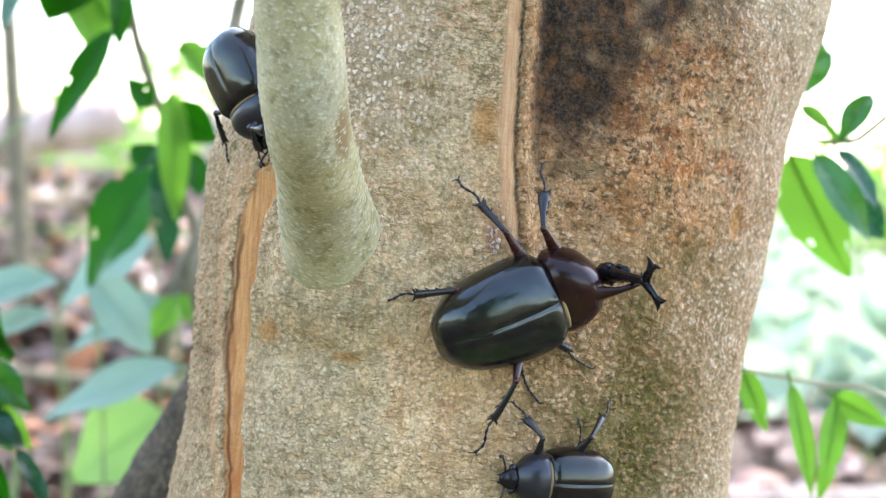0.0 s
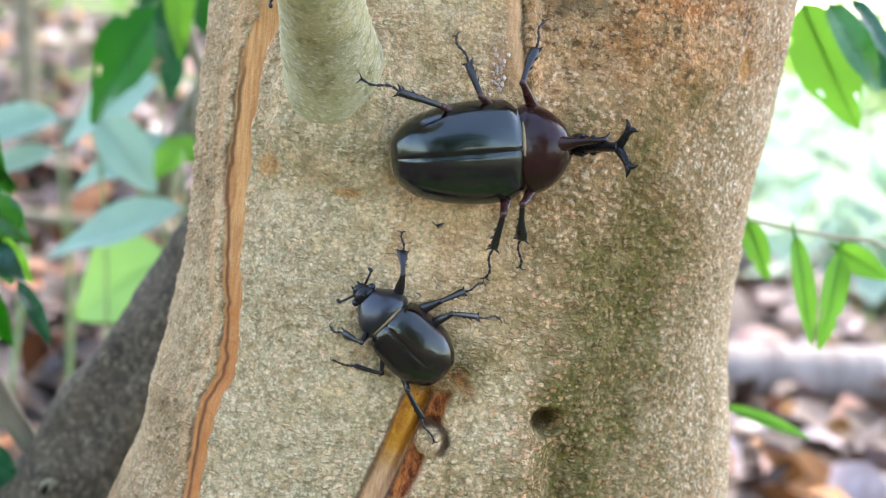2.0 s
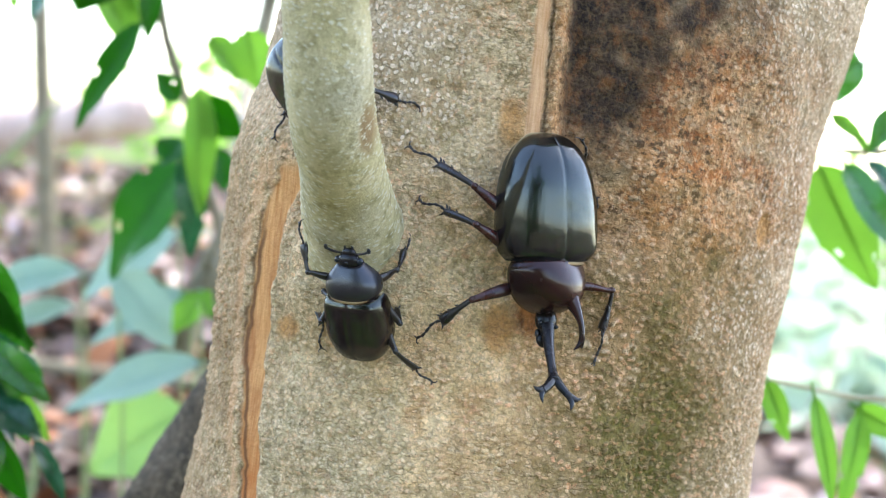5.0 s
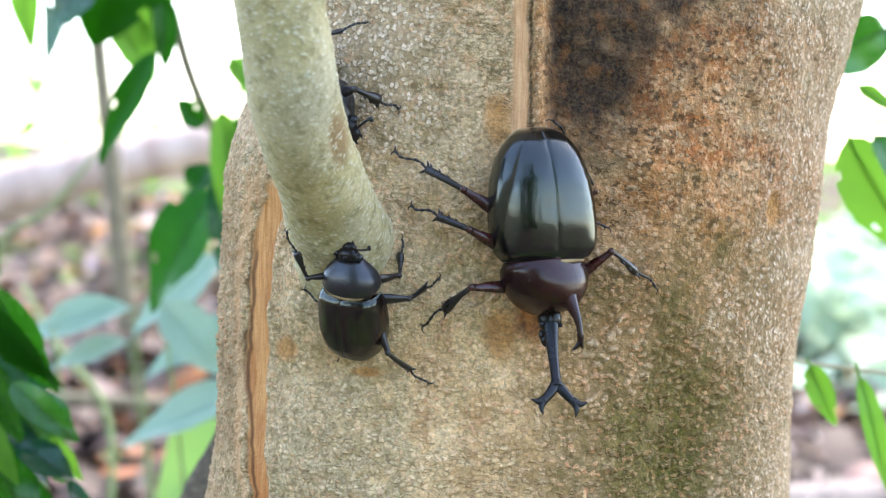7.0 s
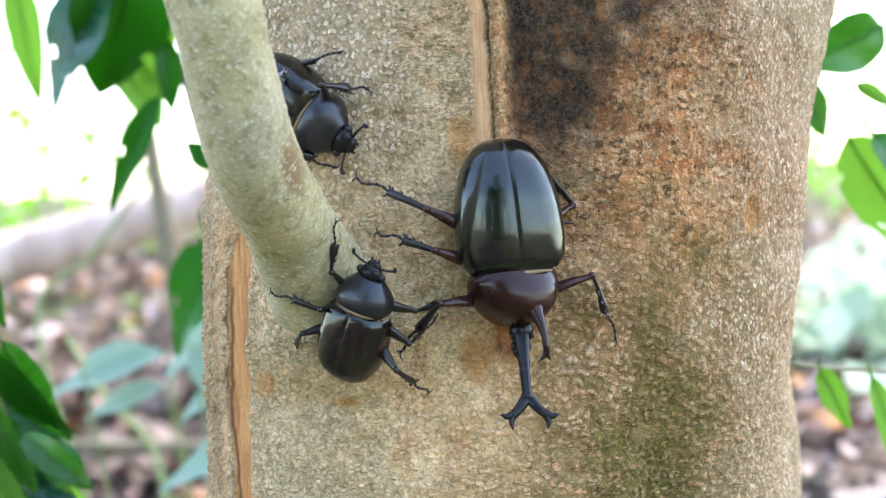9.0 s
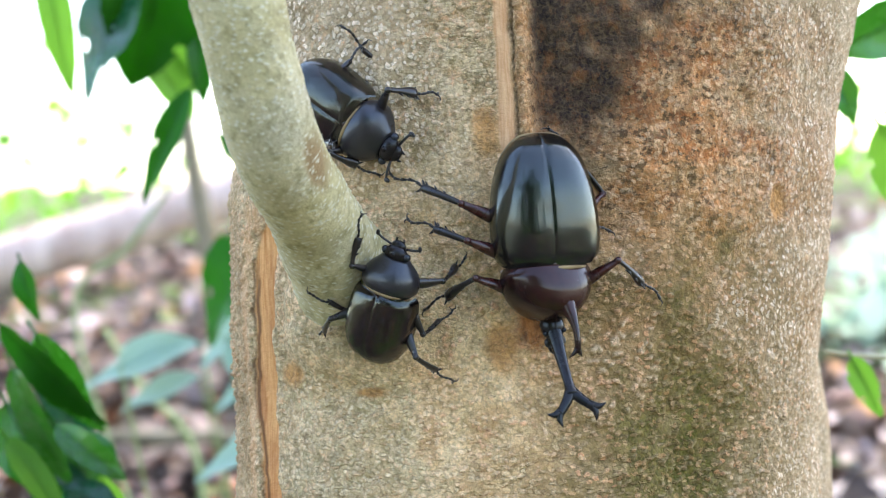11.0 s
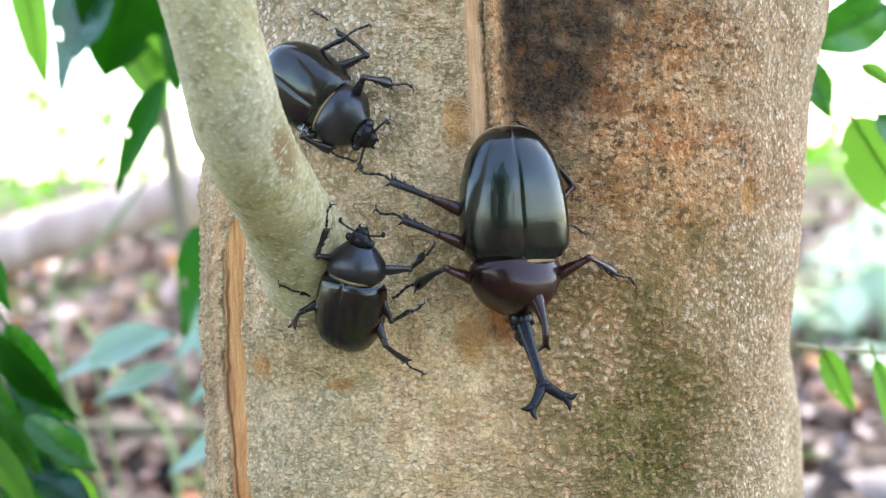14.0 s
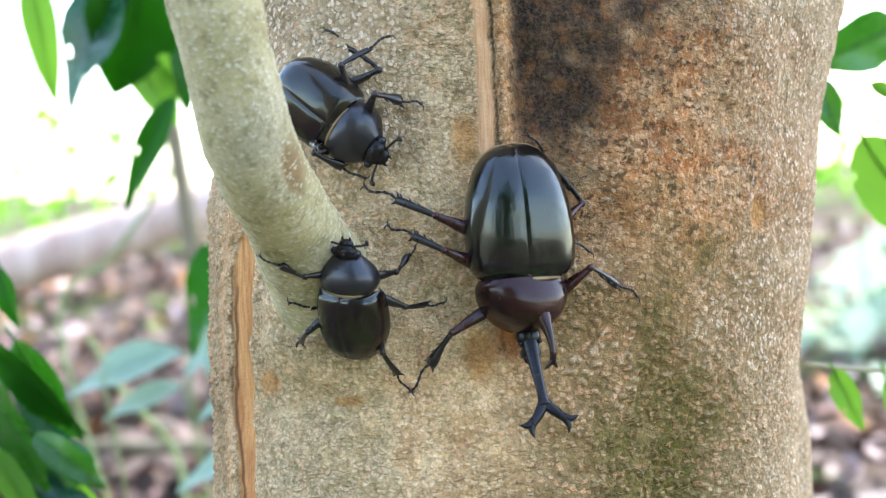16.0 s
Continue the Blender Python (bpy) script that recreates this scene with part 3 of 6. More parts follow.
BRANCH_LINE = ((-0.0245, -0.0400, 0.3540, 0.0125), (-0.0252, -0.0600, 0.3570, 0.0152), (-0.0265, -0.0715, 0.3612, 0.0149), (-0.0293, -0.0850, 0.3706, 0.0121), (-0.0319, -0.1030, 0.3811, 0.0103), (-0.0342, -0.1190, 0.3901, 0.0099), (-0.0362, -0.1295, 0.3996, 0.0098), (-0.0382, -0.1380, 0.4146, 0.0094), (-0.0412, -0.1430, 0.4316, 0.0093), (-0.0532, -0.1520, 0.4746, 0.0092), (-0.0862, -0.1650, 0.5696, 0.0088), (-0.1412, -0.1700, 0.7196, 0.0080))


def branch_mesh():
    rings, line, tangent = tube_rings(BRANCH_LINE, 420, 150)
    u, v = np.meshgrid(np.arange(420) * 0.00095, np.linspace(0, 0.065, 150, endpoint=False), indexing="ij")
    near, own = granules(41, v / 0.0016, u / 0.0014)
    dots = np.clip(1 - near * 1.6, 0, 1) * np.where(own > 0.66, 1.0, 0.18)
    base = 1 - step(0.022, 0.06, u)
    d = 0.0003 * dots * (1 - 0.6 * base) + 0.0005 * soft_noise(42, v * 60, u * 50)
    d += base * (0.0005 * soft_noise(44, v * 150, u * 190) - 0.0007 * np.exp(-(((u - 0.021) / 0.0014) ** 2)))
    out = rings - line[:, None, :3]
    out /= np.linalg.norm(out, axis=2, keepdims=True)
    ring = np.exp(-(((u - 0.034) / 0.0012) ** 2)) * 0.0004
    scar = blob(rings[..., 0], rings[..., 2], -0.0265, 0.3915, 0.002, 0.0055, 0.5) * (out[..., 1] < 0)
    pts = rings + (d - ring - 0.0005 * scar)[..., None] * out
    return grid_mesh("branch", pts, True, {"grain": dots * (1 - 0.3 * base), "scar": scar, "collar": 1 - step(0.012, 0.026, u + 0.004 * soft_noise(45, v * 200, u * 60))})


SIDE_ROOT = ((0.0, 0.05, 0.39, 0.03), (-0.03, 0.1, 0.33, 0.034), (-0.053, 0.12, 0.285, 0.035), (-0.072, 0.12, 0.25, 0.0355), (-0.09, 0.12, 0.216, 0.036), (-0.109, 0.122, 0.18, 0.038), (-0.165, 0.13, 0.09, 0.042), (-0.24, 0.14, 0.02, 0.045), (-0.34, 0.15, -0.06, 0.045))
BACK_ROOT = ((0.05, 0.05, 0.4, 0.02), (0.0705, 0.06, 0.345, 0.028), (0.0752, 0.06, 0.315, 0.03), (0.0763, 0.06, 0.29, 0.03), (0.0763, 0.06, 0.235, 0.03), (0.09, 0.065, 0.18, 0.033), (0.15, 0.07, 0.09, 0.04), (0.22, 0.08, 0.0, 0.045), (0.3, 0.09, -0.06, 0.045))


def root_mesh(knots, lumps):
    rings, line, _ = tube_rings(knots, 130, 90)
    u, v = np.meshgrid(np.linspace(0, 0.5, 130), np.linspace(0, 0.25, 90, endpoint=False), indexing="ij")
    near, own = granules(51, v / 0.004, u / 0.004)
    out = rings - line[:, None, :3]
    out /= np.linalg.norm(out, axis=2, keepdims=True)
    d = lumps * soft_noise(52, v * 60, u * 25) * np.sin(v / 0.25 * math.pi) + 0.26 * lumps * (1 - near) * own
    return grid_mesh("root", rings + d[..., None] * out, True, {"grain": np.clip(1 - near, 0, 1) * own * 0.5, "bold": near * 0 + 0.8, "pale": near * 0 + 0.7})


def root_material():
    m = Nodes("root_bark", 0.9, 0, 0.2)
    at = m.coords()
    c = m.mix(m.ramp(m.noise(at, 60, 5, 0.65), 0.35, 0.65), (0.05, 0.037, 0.023), (0.12, 0.088, 0.055))
    c = m.mix(m.ramp(m.noise(at, 420, 4, 0.7), 0.5, 0.64, 0, 0.7), c, (0.26, 0.205, 0.13))
    c = m.mix(m.ramp(m.noise(at, 300, 4, 0.7), 0.5, 0.36, 0, 0.7), c, (0.03, 0.024, 0.016))
    return m.done(c, 0.9, m.bump(m.noise(at, 350, 5, 0.7), 0.0015, 0.8))


tree = thing("tree", "broad-leaved tree with mottled tan bark and a sap wound", "tree")
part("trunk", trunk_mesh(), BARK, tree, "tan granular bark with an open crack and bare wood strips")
part("branch", branch_mesh(), BRANCH, tree, "smooth olive-grey branch with pale dots")
part("root", root_mesh(SIDE_ROOT, 0.003), root_material(), tree, "dark rough surface root")
part("root", root_mesh(BACK_ROOT, 0.001), BARK, tree, "pale buttress root merging into the trunk")


def crumbs_mesh():
    """Small lumps of dried sap lying on the bark."""
    rng, bm = random.Random(8), bmesh.new()
    for _ in range(46):
        x, z = 0.0123 + rng.gauss(0, 0.0009), 0.3705 + rng.gauss(0, 0.0032)
        r = rng.uniform(0.0002, 0.0006)
        add_ball(bm, (x, bark_y(x, z) - 0.0003, z), (r, r * 0.7, r * rng.uniform(0.8, 1.6)), 5, 7)
    return bm


def sap_material():
    m = Nodes("dried_sap", 0.45, 0, 0.4)
    return m.done(m.mix(m.ramp(m.noise(m.coords(), 900, 3), 0.4, 0.6), (0.5, 0.3, 0.21), (0.75, 0.6, 0.5)), 0.45)


tagged(part("sap_crumbs", crumbs_mesh(), sap_material()), "pale pinkish crumbs of dried sap on the bark", "sap")


# ---- ground and litter ----
def ground_z(x, y):
    """The forest floor, which rises gently behind the tree."""
    rise = 0.085 * np.clip(y - 2.6, 0, 9) * np.clip(y / 3, 0, 1)
    return rise + 0.022 * soft_noise(61, x * 2.2, y * 2.2) + 0.008 * soft_noise(62, x * 9, y * 9)


def ground_material():
    m = Nodes("forest_soil", 0.95, 0, 0.2)
    at = m.coords()
    c = m.mix(m.ramp(m.noise(at, 5, 6, 0.65), 0.38, 0.62), (0.03, 0.021, 0.015), (0.16, 0.115, 0.09))
    c = m.mix(m.ramp(m.noise(at, 1.3, 3), 0.5, 0.62), c, (0.13, 0.2, 0.05))
    return m.done(c, 0.95, m.bump(m.noise(at, 30, 5, 0.7), 0.01, 0.8))


def ground_mesh():
    r = np.concatenate([np.linspace(0.02, 6, 120), np.geomspace(6.2, 900, 40)])
    t = np.linspace(0, 2 * math.pi, 160, endpoint=False)
    rr, tt = np.meshgrid(r, t, indexing="ij")
    x, y = rr * np.cos(tt), rr * np.sin(tt)
    return grid_mesh("ground", np.stack([x, y, ground_z(x, y)], -1), True)


tagged(part("ground", ground_mesh(), ground_material()), "dark woodland soil under dry leaf litter", "ground", kind="structure")


def leaf_material(name, tones, rough=0.4, through_light=0.35, gloss=0.3):
    """A leaf: tones of the blade vary from leaf to leaf; part of the light passes through."""
    m = Nodes(name, rough, 0, gloss)
    info = m.tree.nodes.new("ShaderNodeObjectInfo")
    at = m.coords()
    c = m.mix(info.outputs["Random"], tones[0], tones[1])
    c = m.mix(m.ramp(m.noise(at, 60, 4), 0.4, 0.7, 0.0, 0.5), c, tones[2])
    m.done(c, m.ramp(m.noise(at, 90, 3), 0.3, 0.7, rough - 0.08, rough + 0.15), m.bump(m.noise(at, 120, 3), 0.002, 0.4))
    glow = m.tree.nodes.new("ShaderNodeBsdfTranslucent")
    m.set(glow, "Color", m.mix(0.5, c, tones[3]))
    both = m.tree.nodes.new("ShaderNodeMixShader")
    m.set(both, 0, through_light)
    m.tree.links.new(m.out.outputs[0], both.inputs[1])
    m.tree.links.new(glow.outputs[0], both.inputs[2])
    m.tree.links.new(both.outputs[0], m.tree.nodes["Material Output"].inputs[0])
    return m.mat


LEAF = (
    leaf_material("leaf_dark_green", ((0.008, 0.07, 0.004), (0.014, 0.1, 0.005), (0.006, 0.045, 0.003), (0.02, 0.3, 0.0)), 0.36, 0.24, 0.12),
    leaf_material("leaf_fresh_green", ((0.075, 0.23, 0.018), (0.11, 0.29, 0.028), (0.06, 0.17, 0.018), (0.32, 0.72, 0.06)), 0.45, 0.5),
    leaf_material("leaf_blue_green", ((0.008, 0.06, 0.025), (0.013, 0.08, 0.032), (0.007, 0.042, 0.018), (0.04, 0.3, 0.08)), 0.26, 0.2, 0.5),
    leaf_material("leaf_pale_green", ((0.23, 0.37, 0.28), (0.29, 0.42, 0.32), (0.18, 0.32, 0.23), (0.38, 0.56, 0.36)), 0.45, 0.32),
    leaf_material("leaf_mid_green", ((0.02, 0.12, 0.009), (0.034, 0.165, 0.013), (0.012, 0.07, 0.006), (0.06, 0.38, 0.015)), 0.22, 0.25, 0.6),
    leaf_material("leaf_light_green", ((0.24, 0.42, 0.11), (0.28, 0.46, 0.13), (0.2, 0.36, 0.09), (0.4, 0.7, 0.15)), 0.5, 0.35),
    # whitened green: strong sunlight on the low bushes put into the colour
    leaf_material("leaf_overlit_green", ((0.42, 0.54, 0.42), (0.52, 0.64, 0.48), (0.36, 0.5, 0.36), (0.6, 0.75, 0.5)), 0.5, 0.4),
)


def scatter(count, place, size, lift, seed, bend=0.25, upright=0.0):
    """Points and faces of many small leaves, each a folded blade of eight triangles."""
    rng = np.random.default_rng(seed)
    outline = np.array([(0, 0, 0), (0.3, 0.24, 0.06), (0.3, -0.24, 0.06), (0.62, 0.22, 0.05), (0.62, -0.22, 0.05), (1, 0, 0), (0.3, 0, -0.02), (0.62, 0, -0.03)])
    tri = np.array([(0, 6, 1), (0, 2, 6), (1, 6, 7), (1, 7, 3), (2, 4, 7), (2, 7, 6), (3, 7, 5), (4, 5, 7)])
    pts, faces = [], []
    for k in range(count):
        p = np.array(place(rng))
        s = size * rng.uniform(0.55, 1.25)
        a, b, c = rng.uniform(0, 2 * math.pi), rng.normal(0, 0.35) + upright * rng.choice((-1, 1)), rng.normal(0, 0.4)
        o = outline * s * (1, rng.uniform(0.7, 1.3), 1)
        o[:, 2] += bend * s * np.sin(outline[:, 0] * math.pi) * rng.uniform(-0.6, 1)
        m = np.array(Euler((c, b, a)).to_matrix())
        pts.append(o @ m.T + p + (0, 0, lift * rng.uniform(0.2, 1)))
        faces.append(tri + 8 * k)
    return np.concatenate(pts), np.concatenate(faces)


def stuff(name, data, material, label, category):
    me = bpy.data.meshes.new(name)
    me.from_pydata(data[0].tolist(), [], data[1].tolist())
    me.polygons.foreach_set("use_smooth", [True] * len(me.polygons))
    return tagged(part(name, me, material), label, category, kind="stuff")


def litter_material(name, stops):
    m = Nodes(name, 0.7, 0, 0.35)
    rnd = m.tree.nodes.new("ShaderNodeNewGeometry").outputs["Random Per Island"]
    ramp = m.tree.nodes.new("ShaderNodeValToRGB")
    m.set(ramp, 0, rnd)
    for k, (at, c) in enumerate(stops):
        el = ramp.color_ramp.elements[k] if k < 2 else ramp.color_ramp.elements.new(at)
        el.position, el.color = at, (*c, 1)
    c = m.mix(m.ramp(m.noise(m.coords(), 70, 4), 0.4, 0.7, 0, 0.5), ramp.outputs[0], (0.12, 0.08, 0.06))
    return m.done(c, 0.65)


def litter_place(rng):
    f = rng.uniform(-0.36, 0.36)
    y = 2.9 + 3.8 * rng.uniform() ** 1.2 if f < 0 else 0.9 + 5.8 * rng.uniform() ** 1.2
    x = f * (y + 1.1)
    return x, y, float(ground_z(np.array(x), np.array(y)))


def shaded_place(rng):
    y = 0.3 + 3.0 * rng.uniform()
    x = rng.uniform(-0.5, 0.12) * (y + 0.9)
    return x, y, float(ground_z(np.array(x), np.array(y)))


DRY = ((0.0, (0.03, 0.019, 0.013)), (0.3, (0.08, 0.05, 0.036)), (0.5, (0.21, 0.15, 0.125)), (0.76, (0.5, 0.39, 0.385)), (0.88, (0.26, 0.095, 0.04)), (0.97, (0.5, 0.24, 0.07)))
# litter colours darkened to stand in for shade near the tree
SHADED = ((0.0, (0.018, 0.011, 0.008)), (0.35, (0.045, 0.027, 0.019)), (0.62, (0.07, 0.043, 0.031)), (0.8, (0.15, 0.1, 0.095)), (0.86, (0.2, 0.062, 0.022)), (0.97, (0.34, 0.13, 0.035)))
stuff("leaf_litter", scatter(4900, litter_place, 0.085, 0.03, 5), litter_material("dry_leaf", DRY), "dry brown and pinkish fallen leaves on soil", "leaf litter")


def around_place(rng):
    r, a = 0.35 + 5.5 * rng.uniform() ** 0.8, rng.uniform(0.65, 2.35) * math.pi
    x, y = r * math.cos(a), r * math.sin(a)
    return x, y, float(ground_z(np.array(x), np.array(y)))


stuff("leaf_litter", scatter(4200, around_place, 0.09, 0.025, 7), litter_material("shade_leaf", DRY), "dry brown fallen leaves scattered on the soil", "leaf litter")
stuff("leaf_litter", scatter(3000, shaded_place, 0.085, 0.025, 6), litter_material("shaded_leaf", SHADED), "brown fallen leaves round the tree's foot, coloured dark as in shade", "leaf litter")


# ---- plants round the tree ----
def leaf_mesh(length, width, fold=0.25, droop=0.18, wave=0.05, seed=1, bites=0):
    """A pointed blade along +Y with a folded midrib, side veins in relief and a short stalk; it faces +Z."""
    rng = np.random.default_rng(seed)
    us, vs = np.linspace(0, 1, 17), np.linspace(-1, 1, 11)
    u, v = np.meshgrid(us, vs, indexing="ij")
    half = 0.5 * width * np.clip(np.sin(np.pi * u**0.82) ** 0.75 * (1 - 0.25 * u), 0.0, 1) + 0.012 * width
    half = half * (1 + 0.02 * rng.normal(size=(17, 1)))
    x = v * half
    z = fold * np.abs(x) - droop * length * u**2 + wave * width * np.sin(u * 9 + rng.uniform(0, 6)) * v
    z += 0.012 * width * np.cos((u * 9 - np.abs(v) * 1.2) * 2 * math.pi) * (1 - np.abs(v))
    bm = bmesh.new()
    add_grid(bm, np.stack([x, u * length, z], -1), False, False)
    bm.faces.ensure_lookup_table()
    eaten = [bm.faces[int(rng.integers(3, 14)) * 10 + int(rng.choice((0, 1, 2, 7, 8, 9)))] for _ in range(bites)]
    bmesh.ops.delete(bm, geom=list(set(eaten)), context="FACES")
    r = 0.012 * width + 0.0004
    add_tube(bm, ((0, -0.12 * length, 0.02 * length, r), (0, 0, 0, r), (0, 0.5 * length, -droop * length * 0.25, r * 0.7), (0, 0.97 * length, -droop * length * 0.94, r * 0.2)), 10, 5)
    return bm


def leafy(plant, leaves, towards=(0, -1, 0.25), name="leaf", spin=35, bitten=False, broad=1.12):
    """Leaves at given roots and tips, their faces turned roughly one way."""
    for k, (root, tip, width, tone) in enumerate(leaves):
        root, tip = Vector(root), Vector(tip)
        way = (tip - root).normalized()
        face = Vector(towards)
        side = way.cross(face).normalized()
        face = side.cross(way)
        m = Matrix((side, way, face)).transposed().to_4x4()
        m = Matrix.Translation(root) @ m @ pose(0, 0, 0, 0, spin * math.sin(k * 2.4 + 1), 0)
        part(name, leaf_mesh((tip - root).length * 1.04, width * broad, seed=k + 3, bites=(4, 0, 2, 0, 0, 3)[k % 6] if bitten else 0), LEAF[tone], plant, pose_m=m)


def stem_material(name="stem", low=(0.13, 0.11, 0.065), high=(0.24, 0.205, 0.135)):
    m = Nodes(name, 0.75, 0, 0.3)
    c = m.mix(m.ramp(m.noise(m.coords(), 40, 4), 0.35, 0.65), low, high)
    return m.done(c, 0.75, m.bump(m.noise(m.coords(), 300, 3), 0.001, 0.6))


def green_stem_material():
    m = Nodes("green_stem", 0.5, 0, 0.4)
    return m.done(m.mix(m.noise(m.coords(), 60, 3), (0.14, 0.22, 0.06), (0.3, 0.36, 0.16)), 0.5)


STEM, GREEN_STEM = stem_material(), green_stem_material()
PALE_STEM = stem_material("pale_stem", (0.19, 0.155, 0.095), (0.29, 0.24, 0.16))


def stalk(name, knots, plant, material=STEM, n=24):
    bm = bmesh.new()
    add_tube(bm, knots, n, 10)
    return part(name, bm, material, plant)


LEFT_LEAVES = (
    ((-0.1252, 0.3678, 0.3837), (-0.1604, 0.3619, 0.3278), 0.0306, 0),
    ((-0.1181, 0.3372, 0.4208), (-0.1102, 0.3308, 0.3611), 0.0133, 1),
    ((-0.1201, 0.3528, 0.3950), (-0.1137, 0.3467, 0.3402), 0.0149, 2),
    ((-0.1172, 0.3467, 0.4144), (-0.0969, 0.3404, 0.3987), 0.0170, 0),
    ((-0.1079, 0.3467, 0.3919), (-0.1001, 0.3404, 0.3733), 0.0125, 0),
    ((-0.1267, 0.3340, 0.4129), (-0.1373, 0.3276, 0.4247), 0.0106, 0),
    ((-0.0979, 0.3340, 0.4501), (-0.0892, 0.3276, 0.4229), 0.0167, 1),
    ((-0.1159, 0.3435, 0.4458), (-0.0974, 0.3372, 0.4283), 0.0138, 1),
    ((-0.1238, 0.3467, 0.3945), (-0.1348, 0.3404, 0.3819), 0.0164, 0),
)
TOP_LEAVES = (
    ((-0.1635, 0.2950, 0.5020), (-0.1974, 0.2890, 0.4473), 0.0317, 2),
    ((-0.2146, 0.3150, 0.5091), (-0.2042, 0.3090, 0.4491), 0.0136, 1),
    ((-0.1522, 0.3000, 0.5085), (-0.1705, 0.2940, 0.4498), 0.0380, 0),
    ((-0.1613, 0.3050, 0.4993), (-0.1903, 0.2990, 0.4648), 0.0210, 2),
    ((-0.1693, 0.3150, 0.4667), (-0.1448, 0.3090, 0.4359), 0.0184, 1),
    ((-0.1498, 0.3200, 0.5007), (-0.1526, 0.3140, 0.4514), 0.0185, 1),
    ((-0.1401, 0.2800, 0.4440), (-0.1664, 0.2740, 0.3965), 0.0115, 0),
    ((-0.1437, 0.3100, 0.4727), (-0.1382, 0.3040, 0.4399), 0.0106, 0),
    ((-0.1407, 0.3250, 0.4982), (-0.1472, 0.3190, 0.4632), 0.0147, 1),
)
NEAR_LEAVES = (
    ((-0.1682, 0.1221, 0.3444), (-0.1484, 0.1161, 0.3082), 0.0175, 4),
    ((-0.1708, 0.1281, 0.3336), (-0.1455, 0.1221, 0.2933), 0.0108, 2),
    ((-0.1631, 0.1221, 0.3095), (-0.1407, 0.1161, 0.2786), 0.0163, 4),
    ((-0.1554, 0.1221, 0.2789), (-0.1418, 0.1161, 0.2527), 0.0121, 0),
    ((-0.1388, 0.1161, 0.2767), (-0.1236, 0.1101, 0.2579), 0.0062, 2),
    ((-0.1547, 0.1071, 0.2194), (-0.1298, 0.1011, 0.1976), 0.0193, 2),
    ((-0.1652, 0.1221, 0.2502), (-0.1491, 0.1161, 0.2218), 0.0175, 4),
)
NEAR_LEAVES += (
    ((-0.1667, 0.1140, 0.2889), (-0.1491, 0.1080, 0.2617), 0.0184, 4),
    ((-0.1804, 0.1200, 0.3481), (-0.1469, 0.1140, 0.3082), 0.0123, 0),
    ((-0.1524, 0.1140, 0.3075), (-0.1359, 0.1080, 0.2937), 0.0114, 4),
    ((-0.1773, 0.1140, 0.3199), (-0.1605, 0.1080, 0.2874), 0.0219, 4),
    ((-0.1718, 0.1200, 0.3708), (-0.1668, 0.1140, 0.3503), 0.0088, 0),
    ((-0.1554, 0.1080, 0.2899), (-0.1344, 0.1020, 0.2821), 0.0121, 2),
)
NEAR_LEAVES += (
    ((-0.1740, 0.1120, 0.3327), (-0.1569, 0.1060, 0.2891), 0.0113, 4),
    ((-0.1579, 0.1080, 0.3118), (-0.1340, 0.1020, 0.2940), 0.0097, 4),
    ((-0.1742, 0.1040, 0.3083), (-0.1522, 0.0980, 0.2805), 0.0093, 1),
    ((-0.1448, 0.1160, 0.2928), (-0.1346, 0.1100, 0.2778), 0.0079, 1),
    ((-0.1616, 0.1180, 0.2989), (-0.1445, 0.1120, 0.2778), 0.0083, 2),
)
RIGHT_LEAVES = (
    ((0.1406, 0.1480, 0.4068), (0.1626, 0.1381, 0.3631), 0.0237, 1),
    ((0.1479, 0.1381, 0.4072), (0.1702, 0.1280, 0.3792), 0.0140, 4),
    ((0.1468, 0.1625, 0.4271), (0.1608, 0.1529, 0.4168), 0.0072, 1),
    ((0.1742, 0.1625, 0.4338), (0.1608, 0.1529, 0.4160), 0.0112, 4),
    ((0.1593, 0.1719, 0.4496), (0.1310, 0.1625, 0.4345), 0.0222, 4),
    ((0.1291, 0.1765, 0.4303), (0.1346, 0.1672, 0.4103), 0.0120, 4),
    ((0.1718, 0.1625, 0.3916), (0.1803, 0.1529, 0.3792), 0.0136, 2),
    ((0.1634, 0.1625, 0.4106), (0.1794, 0.1529, 0.3926), 0.0112, 2),
)
TWIG_LEAVES = (
    ((0.1222, 0.1125, 0.3251), (0.1288, 0.1019, 0.3069), 0.0119, 1),
    ((0.1397, 0.1125, 0.3216), (0.1501, 0.1019, 0.2849), 0.0110, 1),
    ((0.1572, 0.1125, 0.3173), (0.1537, 0.1019, 0.2840), 0.0135, 1),
    ((0.1582, 0.1229, 0.3179), (0.1757, 0.1125, 0.3095), 0.0133, 1),
    ((0.1383, 0.1856, 0.2428), (0.1723, 0.1765, 0.2373), 0.0079, 1),
)
